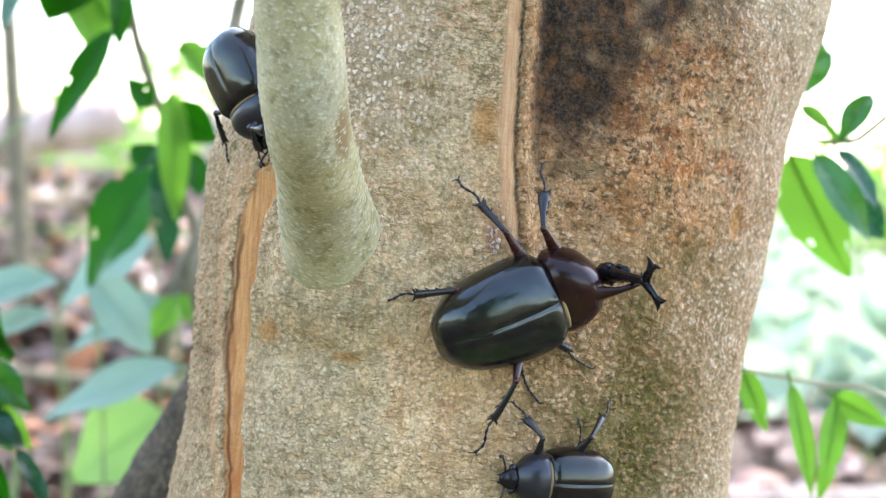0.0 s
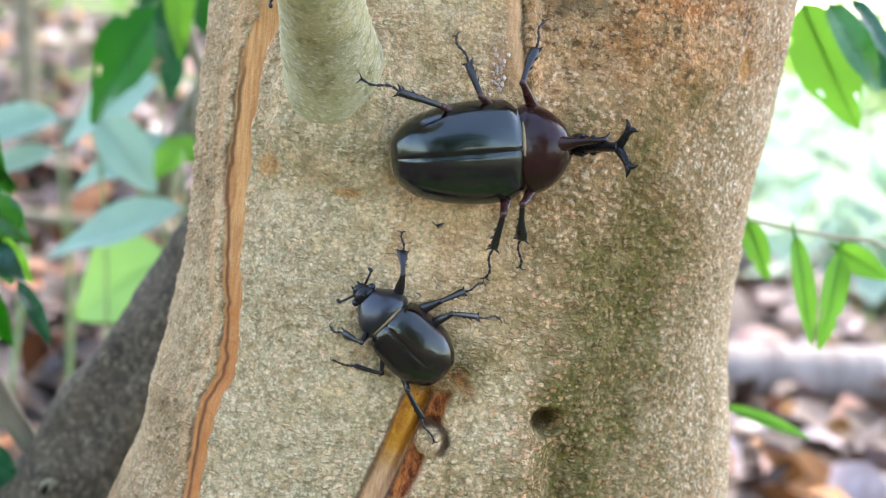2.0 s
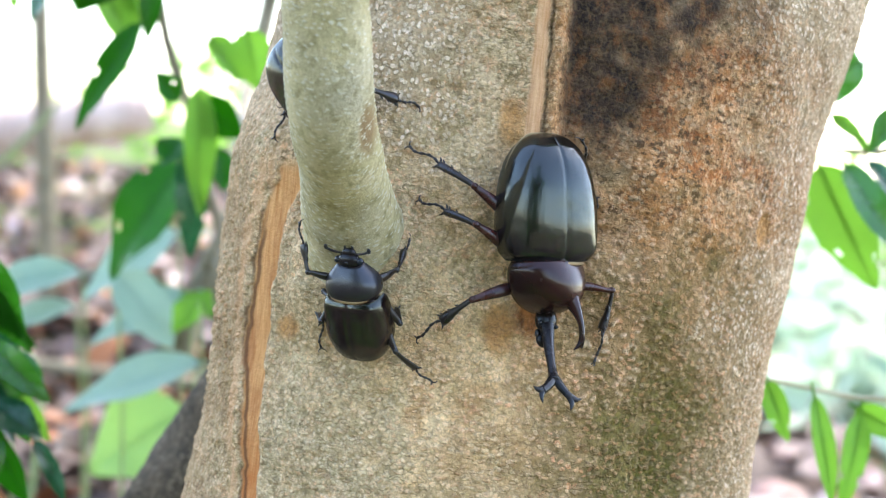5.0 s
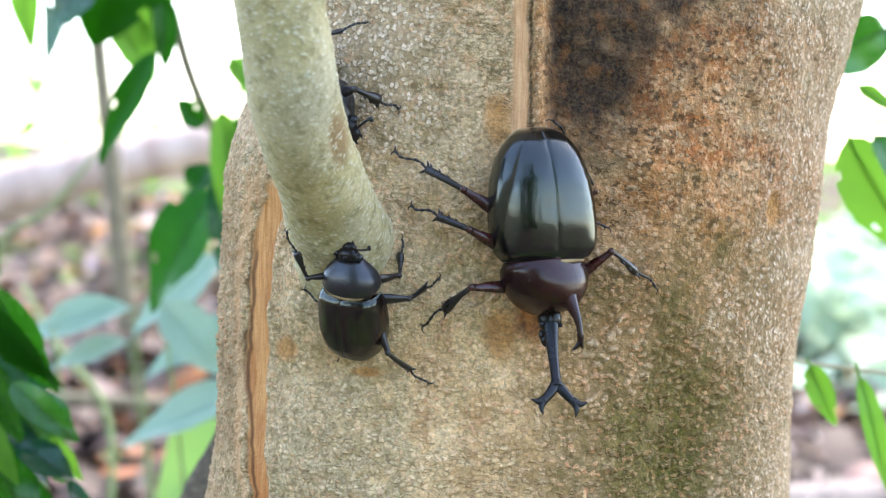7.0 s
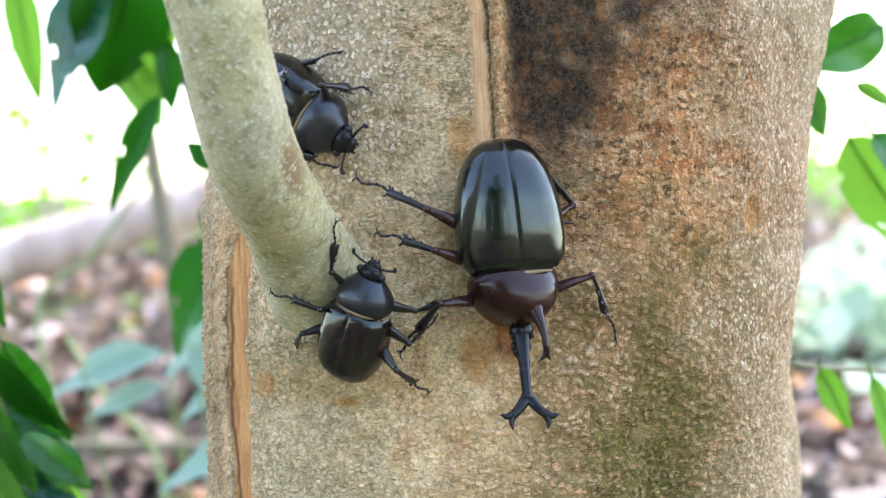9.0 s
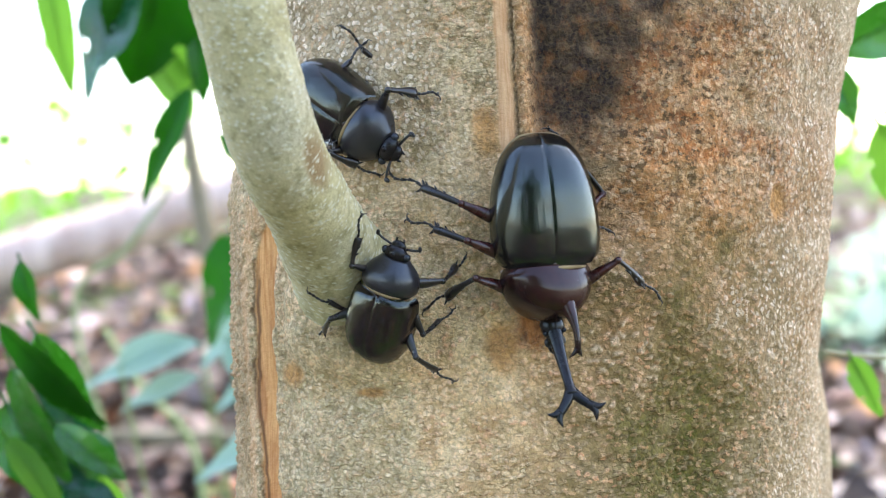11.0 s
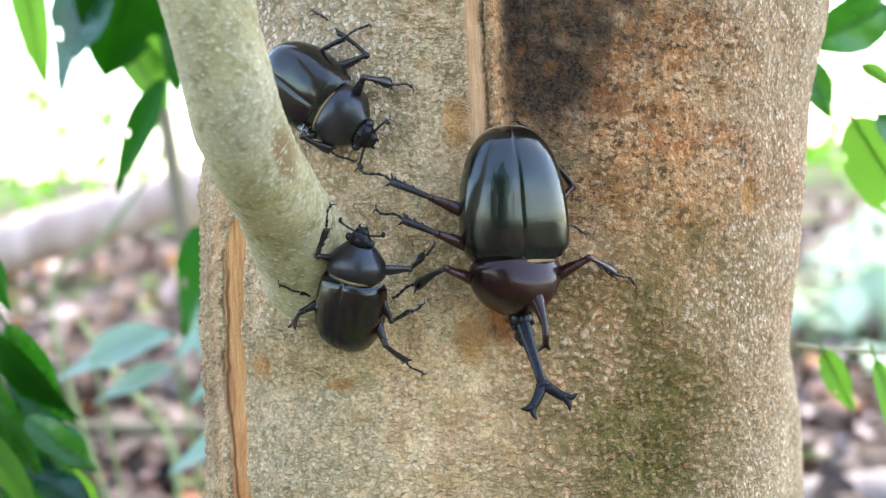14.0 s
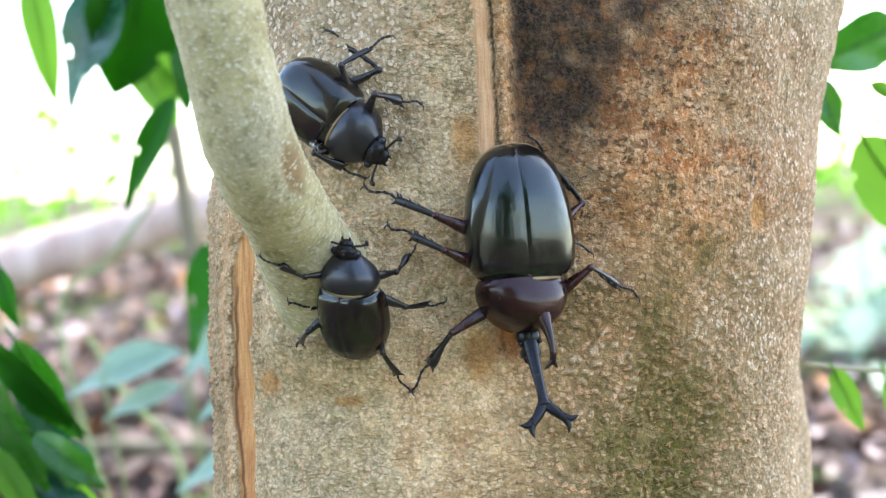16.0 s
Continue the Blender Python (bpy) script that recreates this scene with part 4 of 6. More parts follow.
LOW_LEAVES = (
    ((-0.1361, 0.6000, 0.2299), (-0.1919, 0.5930, 0.1895), 0.0560, 5),
    ((-0.1438, 0.5382, 0.3428), (-0.2005, 0.5346, 0.3059), 0.0374, 3),
    ((-0.1316, 0.5200, 0.3079), (-0.1880, 0.5163, 0.2815), 0.0300, 3),
    ((-0.1168, 0.4802, 0.2727), (-0.1922, 0.4759, 0.2487), 0.0304, 3),
    ((-0.1693, 0.4802, 0.3185), (-0.1336, 0.4759, 0.2841), 0.0285, 3),
    ((-0.2065, 0.5866, 0.3094), (-0.2843, 0.5836, 0.2946), 0.0277, 3),
    ((-0.2108, 0.6010, 0.2873), (-0.2643, 0.5981, 0.2751), 0.0213, 3),
    ((-0.1086, 0.5007, 0.2983), (-0.1323, 0.4967, 0.3121), 0.0195, 1),
    ((-0.1218, 0.4802, 0.3077), (-0.1358, 0.4759, 0.2907), 0.0190, 1),
    ((-0.2363, 0.5007, 0.3038), (-0.2014, 0.4967, 0.3210), 0.0226, 3),
)
LEFT_STEM = ((-0.1452, 0.3467, 0.4705, 0.0025), (-0.1358, 0.3467, 0.4388, 0.0025), (-0.1218, 0.3467, 0.4071, 0.0022), (-0.1151, 0.3467, 0.3826, 0.0022), (-0.1005, 0.3467, 0.3482, 0.0025), (-0.0984, 0.3467, 0.3151, 0.0034))
NEAR_STEM = ((-0.1773, 0.1200, 0.2835, 0.0030), (-0.1635, 0.1200, 0.2580, 0.0039), (-0.1498, 0.1200, 0.2432, 0.0043), (-0.1385, 0.1200, 0.2272, 0.0043), (-0.1253, 0.1200, 0.2088, 0.0039), (-0.1169, 0.1200, 0.1904, 0.0043))
TWIG = ((0.1138, 0.1177, 0.3271, 0.0006), (0.1233, 0.1177, 0.3254, 0.0009), (0.1390, 0.1177, 0.3237, 0.0009), (0.1564, 0.1177, 0.3220, 0.0010), (0.1774, 0.1177, 0.3194, 0.0010))
BACK_STEM = ((-0.1361, 0.5382, 0.2652, 0.0062), (-0.1323, 0.5382, 0.2965, 0.0075), (-0.1219, 0.5382, 0.3279, 0.0075), (-0.1102, 0.5382, 0.3737, 0.0061))
RIGHT_TWIG = ((0.1426, 0.1577, 0.4099, 0.0007), (0.1509, 0.1577, 0.4132, 0.0009), (0.1684, 0.1577, 0.4150, 0.0012), (0.1876, 0.1577, 0.4259, 0.0013))

shrub = thing("shrub", "leafy green shrub with dark glossy leaves", "shrub")
stalk("stem", LEFT_STEM + ((-0.06, 0.42, 0.14, 0.0045), (-0.055, 0.44, -0.03, 0.005)), shrub)
leafy(shrub, LEFT_LEAVES, bitten=True, broad=1.35)
leafy(shrub, TOP_LEAVES, bitten=True, broad=1.35)
near = thing("shrub", "low shrub with glossy overlapping green leaves and a slanting stem", "shrub")
stalk("stem", NEAR_STEM + ((-0.16, 0.56, 0.02, 0.006), (-0.15, 0.57, -0.04, 0.006)), near, PALE_STEM)
leafy(near, NEAR_LEAVES, broad=1.25)
right = thing("shrub", "shrub with fresh yellow-green insect-bitten leaves", "shrub")
stalk("stem", RIGHT_TWIG + ((0.26, 0.3, 0.4, 0.003), (0.3, 0.32, 0.2, 0.004), (0.31, 0.33, -0.03, 0.005)), right)
leafy(right, RIGHT_LEAVES, bitten=True)
trailing = thing("seedling", "thin trailing twig with hanging fresh green leaves", "plant")
stalk("stem", TWIG + ((0.25, 0.22, 0.28, 0.0015), (0.29, 0.24, 0.12, 0.002), (0.3, 0.25, -0.03, 0.0025)), trailing, stem_material("cream_stem", (0.42, 0.4, 0.26), (0.6, 0.57, 0.42)))
leafy(trailing, TWIG_LEAVES, spin=20, bitten=True, broad=0.85)
for k, (root, tip, width, tone) in enumerate(LOW_LEAVES):
    herb = thing("herb", "low herb with one broad soft green leaf", "plant", "low herbs")
    foot = (root[0] + 0.02, root[1] + 0.03, float(ground_z(np.array(root[0]), np.array(root[1]))) - 0.02)
    stalk("stem", ((*root, 0.0009), (root[0] + 0.012, root[1] + 0.02, root[2] * 0.6, 0.001), (*foot, 0.0014)), herb, GREEN_STEM, 10)
    leafy(herb, ((root, tip, width, tone),), (0, -1, 0.3) if tone == 5 else (0, -0.7, 0.7), spin=10)

for knots in (((-0.345, 0.98, 0.10, 0.002), (-0.405, 1.0, 0.313, 0.0025), (-0.355, 1.0, 0.37, 0.0025), (-0.3, 1.0, 0.44, 0.0015)), ((-0.30, 0.98, 0.04, 0.0025), (-0.303, 1.0, 0.184, 0.003), (-0.351, 1.0, 0.252, 0.003), (-0.385, 1.02, 0.3, 0.002))):
    reed = thing("grass_stalk", "pale green bent grass stalk above dry litter", "plant", "grass stalks")
    stalk("stem", knots, reed, GREEN_STEM, 16)
FALLEN = ((-0.557, 1.782, 0.130, 0), (-0.489, 1.681, 0.100, 0), (-0.620, 1.849, 0.120, 0), (-1.358, 4.012, 0.200, 1), (-1.526, 4.920, 0.200, 1), (0.480, 2.830, 0.160, 1), (0.479, 2.428, 0.140, 1), (-0.463, 1.711, 0.090, 0))
RUSTY = leaf_material("rusty_leaf", ((0.42, 0.13, 0.03), (0.5, 0.22, 0.05), (0.26, 0.08, 0.025), (0.5, 0.2, 0.05)), 0.5, 0.15)
PINKISH = leaf_material("pinkish_leaf", ((0.5, 0.38, 0.36), (0.58, 0.44, 0.4), (0.34, 0.25, 0.23), (0.5, 0.35, 0.3)), 0.45, 0.15)
for k, (x, y, size, tone) in enumerate(FALLEN):
    blade = part("fallen_leaf", leaf_mesh(size, size * 0.55, 0.2, 0.1, 0.08, k + 40), (RUSTY, PINKISH)[tone])
    blade.matrix_world = pose(x, y, float(ground_z(np.array(x), np.array(y))) + 0.03, 14, 8, 50 + 77 * k)
    tagged(blade, ("curled orange-brown fallen leaf on dark soil", "pale pinkish dry fallen leaf on litter")[tone], "leaf", "fallen leaves")

sapling = thing("sapling", "thin bare grey-brown sapling trunk", "tree")
stalk("trunk", ((-0.688, 3.12, -0.05, 0.021), (-0.703, 3.12, 0.15, 0.022), (-0.733, 3.12, 0.4, 0.021), (-0.778, 3.12, 0.75, 0.019), (-0.85, 3.1, 1.4, 0.012)), sapling)
offshoot = thing("sapling", "blurred olive sapling stem behind the trunk", "tree")
stalk("trunk", BACK_STEM + ((-0.2, 1.6, 0.5, 0.012), (-0.16, 1.6, 0.8, 0.01)), offshoot)
stalk("trunk_base", ((-0.283, 1.6, 0.16, 0.0124), (-0.29, 1.6, 0.05, 0.014), (-0.295, 1.6, -0.05, 0.016)), offshoot)


def log_material(name="fallen_log", low=(0.42, 0.3, 0.25), high=(0.66, 0.52, 0.46)):
    m = Nodes(name, 0.85, 0, 0.2)
    at = m.coords((6, 1, 1))
    c = m.mix(m.ramp(m.noise(at, 3, 5), 0.35, 0.65), low, high)
    return m.done(c, 0.85, m.bump(m.noise(at, 12, 4), 0.02, 0.8))


log = bmesh.new()
add_tube(log, ((-3.0, 4.8, 0.06, 0.09), (-2.2, 4.85, 0.2, 0.09), (-1.5, 4.95, 0.38, 0.085), (-0.8, 5.1, 0.57, 0.075)), 26, 14)
tagged(part("fallen_log", log, log_material()), "pale fallen log leaning up from leaf litter", "log")
stick = bmesh.new()
add_tube(stick, ((-0.9, 2.35, 0.06, 0.012), (-0.4, 2.3, 0.05, 0.012), (0.2, 2.4, 0.04, 0.009)), 12, 8)
tagged(part("fallen_stick", stick, STEM), "thin fallen stick on leaf litter", "stick")
stick = bmesh.new()
add_tube(stick, ((0.2, 1.5, 0.03, 0.03), (0.7, 1.62, 0.04, 0.035), (1.4, 1.8, 0.05, 0.03)), 12, 10)
tagged(part("fallen_branch", stick, log_material("fallen_branch", (0.24, 0.195, 0.175), (0.4, 0.34, 0.31))), "pale weathered fallen branch on leaf litter", "branch")


def bush(cx, cy, wide, tall, count, seed, material, size=0.11):
    base = float(ground_z(np.array(cx), np.array(cy)))

    def place(rng):
        a, r, h = rng.uniform(0, 2 * math.pi), rng.uniform() ** 0.5, rng.uniform()
        w = wide * (0.45 + 0.55 * math.sin(math.pi * min(1, h + 0.2)))
        clump = 1 + 0.3 * math.sin(a * 5 + h * 9 + seed)
        return cx + r * w * clump * math.cos(a), cy + r * w * clump * math.sin(a), base + tall * h

    data = scatter(count, place, size, 0.02, seed, upright=0.5)
    ob = stuff("undergrowth", data, material, "sunlit light green undergrowth behind the tree", "bush")
    return ob


for k, (cx, cy, wide, tall, count) in enumerate(((-1.9, 6.6, 0.8, 0.55, 260), (-0.9, 7.4, 0.6, 0.5, 200), (1.7, 5.2, 0.6, 0.42, 260), (2.5, 6.2, 0.9, 0.6, 300), (-3.2, 8.5, 0.9, 1.5, 200), (1.1, 8.2, 0.9, 0.5, 260), (3.6, 9.5, 1.0, 1.6, 220), (0.2, 9.5, 1.2, 0.5, 200))):
    bush(cx, cy, wide, tall, count, 70 + k, LEAF[1])
for k, (cx, cy, wide, tall, count) in enumerate(((1.05, 2.7, 0.34, 0.22, 170), (0.8, 3.4, 0.35, 0.18, 150), (1.5, 3.4, 0.4, 0.26, 170), (1.2, 4.4, 0.5, 0.2, 150))):
    bush(cx, cy, wide, tall, count, 90 + k, LEAF[6], 0.14)


# Unseen woodland edge added behind the camera for dark reflections; unseen crown added to shade the trunk from the sun
def reflected_leaf_place(rng):
    a = rng.normal(-0.16, 0.19)
    r = rng.uniform(3.2, 6.0)
    return r * math.sin(a), -r * math.cos(a), rng.uniform() ** 0.8 * 2.2


def sun_blocking_place(rng):
    v = rng.normal(size=3)
    v *= rng.uniform() ** 0.33 / np.linalg.norm(v)
    return 0.9 + 0.95 * v[0], 1.15 + 0.95 * v[1], 2.6 + 0.55 * v[2]


# invented leaves, out of view, that darken the shells' reflections
stuff("woodland", scatter(360, reflected_leaf_place, 0.6, 0.1, 91, upright=0.6), LEAF[0], "unseen dark leaves behind the camera, added for dark reflections", "woods")


def high_place(rng):
    v = rng.normal(size=3)
    v *= rng.uniform() ** 0.4 / np.linalg.norm(v)
    k = rng.integers(0, 4)
    at = ((0.2, 0.0, 4.3), (-0.6, 0.35, 4.0), (0.75, -0.1, 3.9), (0.1, 0.75, 3.8))[k]
    return at[0] + 0.6 * v[0], at[1] + 0.6 * v[1], at[2] + 0.4 * v[2]


# crown leaves out of view, added to block the sun from the trunk
low, high = scatter(1500, sun_blocking_place, 0.26, 0.02, 92, upright=0.3), scatter(900, high_place, 0.24, 0.02, 93, upright=0.3)
leaves = bpy.data.meshes.new("crown")
leaves.from_pydata(np.concatenate([low[0], high[0]]).tolist(), [], np.concatenate([low[1], high[1] + len(low[0])]).tolist())
part("crown", leaves, LEAF[0], tree, "unseen leafy crown, added to keep sun off the trunk")
stalk("limb", ((0.08, 0.02, 1.2, 0.06), (0.3, 0.35, 1.9, 0.045), (0.6, 0.75, 2.4, 0.03), (0.9, 1.15, 2.7, 0.015)), tree)
for end in ((-0.6, 0.35, 4.0), (0.75, -0.1, 3.9), (0.1, 0.75, 3.8)):
    stalk("limb", ((0.17, 0.0, 2.9, 0.06), (0.17 + 0.4 * (end[0] - 0.17), 0.4 * end[1], 3.4, 0.045), (*end, 0.012)), tree)


# ---- beetles ----
def shell_material(name, dark, warm, rough=0.16, relief_=0.00006, coat=0.0, spec=0.4, wavy=0.0, sheen=(1.0, 1.0, 1.0)):
    m = Nodes(name, rough, 0, spec)
    at = m.coords()
    c = m.mix(m.ramp(m.noise(at, 90, 4), 0.35, 0.7), dark, warm)
    m.set(m.out, "Specular Tint", (*sheen, 1))
    m.set(m.out, "Coat Tint", (*sheen, 1))
    m.set(m.out, "Coat Weight", coat)
    m.set(m.out, "Coat Roughness", 0.08)
    return m.done(c, m.ramp(m.noise(at, 260, 4), 0.3, 0.7, rough * 0.85, rough * 1.5), m.bump(m.noise(at, 1500, 3, 0.6), relief_, 0.6, m.bump(m.noise(at, 110, 2, 0.4), 0.0016, wavy)))


SHELL = shell_material("wing_case", (0.01, 0.006, 0.006), (0.026, 0.014, 0.012), 0.17, 0.00003, 1.0, 0.95, 0.3, (0.88, 0.97, 0.96))
COLLAR = shell_material("collar_shell", (0.01, 0.004, 0.0035), (0.034, 0.0095, 0.007), 0.19, 0.00006, 0.2, 0.22, 0.1, (0.95, 0.96, 1.0))
HORN = shell_material("horn_shell", (0.008, 0.007, 0.007), (0.018, 0.012, 0.011), 0.22, 0.00008, 0.1, 0.22, 0.0, (0.85, 0.93, 1.0))
THIGH = shell_material("red_brown_leg", (0.016, 0.004, 0.0035), (0.07, 0.012, 0.008), 0.24, 0.00006, 0.1, 0.45)
SHIN = shell_material("black_leg", (0.007, 0.0055, 0.0055), (0.018, 0.01, 0.009), 0.26, 0.00008, 0.1, 0.5)
MATT = shell_material("matt_shell", (0.012, 0.006, 0.006), (0.046, 0.018, 0.016), 0.17, 0.00004, 0.85, 0.85, 0.25, (0.9, 0.98, 0.93))
DULL = shell_material("dull_shell", (0.009, 0.008, 0.009), (0.02, 0.014, 0.014), 0.3, 0.0001, 0.2, 0.55, 0.15, (0.82, 0.9, 1.0))
FUZZ = shell_material("golden_fringe", (0.16, 0.1, 0.045), (0.36, 0.25, 0.12), 0.7)
EYE = shell_material("eye", (0.01, 0.012, 0.016), (0.02, 0.022, 0.03), 0.12)


def along(u, knots):
    """A smooth value at u through knots of (u, value)."""
    us, vs = zip(*knots)
    u = np.asarray(u, float)
    k = np.clip(np.searchsorted(us, u, side="right") - 1, 0, len(us) - 2)
    us, vs = np.array(us), np.array(vs)
    slope = np.gradient(vs, us)
    h = us[k + 1] - us[k]
    f = np.clip((u - us[k]) / h, 0, 1)
    return (2 * f**3 - 3 * f**2 + 1) * vs[k] + (f**3 - 2 * f**2 + f) * h * slope[k] + (-2 * f**3 + 3 * f**2) * vs[k + 1] + (f**3 - f**2) * h * slope[k + 1]


ROUND_PLAN = ((0, 0.8), (0.05, 0.92), (0.15, 0.985), (0.3, 1.0), (0.5, 0.96), (0.68, 0.87), (0.82, 0.735), (0.91, 0.57), (0.965, 0.4), (0.99, 0.24), (1, 0.06))
BLUNT_PLAN = ((0, 0.8), (0.04, 0.88), (0.12, 0.94), (0.32, 0.99), (0.5, 1.0), (0.68, 0.93), (0.82, 0.79), (0.92, 0.6), (0.975, 0.4), (1, 0.14))


def wing_case(side, y0, y1, wide, tall, floor_, blunt=False):
    """One of the two domed wing cases, from the collar at y0 back to the tail at y1."""
    u, p = np.meshgrid(1 - (1 - np.linspace(0, 1, 64)) ** 1.6, np.linspace(0.0, 1.0, 44) ** 1.15, indexing="ij")
    plan = BLUNT_PLAN if blunt else ROUND_PLAN
    w = wide * along(u, plan)
    h = tall * along(u, ((0, 0.74), (0.05, 0.86), (0.16, 0.95), (0.4, 1.0), (0.65, 0.96), (0.82, 0.81), (0.92, 0.6), (0.975, 0.36), (1, 0.1)))
    a = p * radians(104)
    x = w * np.sin(a) ** 0.92
    z = floor_ + h * np.sign(np.cos(a)) * np.abs(np.cos(a)) ** 0.8
    z -= h * 0.03 * np.exp(-((p / 0.022) ** 2)) + h * 0.035 * np.exp(-(((p - 0.9) / 0.05) ** 2))
    z += tall * 0.05 * np.exp(-(((u - 0.1) / 0.08) ** 2)) * np.exp(-(((p - 0.5) / 0.13) ** 2))
    z += tall * 0.02 * np.exp(-(((u - 0.84) / 0.09) ** 2)) * np.exp(-(((p - 0.42) / 0.16) ** 2))
    y = y0 + (y1 - y0) * u + 0.03 * (y1 - y0) * (1 - u) * (p - 0.5)
    pts = np.stack([side * x, y, z], -1)
    bm = bmesh.new()
    add_grid(bm, pts if side > 0 else pts[:, ::-1], False, False)
    bmesh.ops.solidify(bm, geom=bm.faces[:], thickness=0.00035)
    return bm


def dome(y0, y1, widths, heights, floor_, wrap=112, squareness=0.9, rows=34):
    """A closed shield with widths and heights along it."""
    u, p = np.meshgrid(np.linspace(0, 1, rows), np.linspace(-1, 1, 33), indexing="ij")
    w, h = along(u, widths), along(u, heights)
    a = p * radians(wrap)
    x = w * np.sign(np.sin(a)) * np.abs(np.sin(a)) ** squareness
    z = floor_ + h * np.sign(np.cos(a)) * np.abs(np.cos(a)) ** 0.85
    y = y0 + (y1 - y0) * u
    bm = bmesh.new()
    rows_ = [[bm.verts.new(q) for q in row] for row in np.stack([x, y, z], -1)]
    for a_, b_ in zip(rows_, rows_[1:]):
        for k in range(32):
            bm.faces.new((a_[k], a_[k + 1], b_[k + 1], b_[k]))
        bm.faces.new((a_[32], a_[0], b_[0], b_[32]))
    bm.faces.new(rows_[0][::-1])
    bm.faces.new(rows_[-1])
    bmesh.ops.recalc_face_normals(bm, faces=bm.faces[:])
    return bm


def thigh_mesh(length, r):
    """A flattened club-shaped thigh with a ridge and a knee."""
    bm = bmesh.new()
    add_tube(bm, ((0, -0.08 * length, 0, r * 0.7), (0, 0.08 * length, 0, r * 1.05), (0, 0.35 * length, 0.02 * length, r * 1.2), (0, 0.62 * length, 0.02 * length, r * 1.0), (0, 0.85 * length, 0, r * 0.72), (0, length, 0, r * 0.62)), 18, 12, 0.72)
    add_ball(bm, (0, length, 0), (r * 0.68, r * 0.75, r * 0.66), 8, 10)
    return bm


def shin_mesh(length, r, broad=1.0):
    """Shin with teeth and spurs, then the jointed foot with two hooked claws."""
    bm = bmesh.new()
    s = 0.52 * length
    add_tube(bm, ((0, 0, 0, r * 0.62), (0, 0.12 * s, 0.03 * s, r * 0.72), (0, 0.45 * s, 0.04 * s, r * 0.82), (0, 0.8 * s, 0.02 * s, r * broad), (0, s, 0, r * 1.02 * broad)), 16, 10, 0.7)
    teeth = ((0.4, 1, 0.8), (0.46, -1, 0.5), (0.64, 1, 1.0), (0.7, -1, 0.7), (0.88, 1, 1.1), (0.97, 1, 1.2), (0.99, -1, 1.1))
    for at, side, size in teeth:
        reach = r * (0.75 + 0.75 * broad) * size
        add_tube(bm, ((0, at * s, 0, r * 0.5), (side * reach * 0.65, (at + 0.05) * s, 0.1 * r, r * 0.3), (side * reach, (at + 0.13) * s, 0.05 * r, r * 0.03)), 5, 6)
    n, reach = 5, length - s

    def sag(y):
        f = (y - s) / reach
        return 0.09 * reach * math.sin(math.pi * f), 0.06 * reach * math.sin(2.2 * math.pi * f)

    for k in range(n):
        a, b = s + reach * k / n * 0.93, s + reach * (k + 1) / n * 0.93
        m = a + 0.72 * (b - a)
        add_tube(bm, ((sag(a)[1], a, sag(a)[0], r * 0.2), (sag(m)[1], m, sag(m)[0], r * 0.4), (sag(b)[1], b, sag(b)[0], r * 0.26)), 6, 7)
        for side in (-1, 1):
            add_tube(bm, ((sag(m)[1], m, sag(m)[0], r * 0.12), (sag(m)[1] + side * r * 0.55, b, sag(b)[0], r * 0.02)), 3, 4)
    for side in (-1, 1):
        e = s + 0.92 * reach
        add_tube(bm, ((sag(e)[1], e, sag(e)[0], r * 0.22), (side * r * 0.8, e + 0.05 * reach, 0.25 * r, r * 0.17), (side * r * 1.25, length, -0.4 * r, r * 0.1), (side * r * 1.1, length + 0.2 * r, -0.9 * r, r * 0.02)), 8, 5)
    return bm


LEGS = ("FL", "ML", "HL", "FR", "MR", "HR")


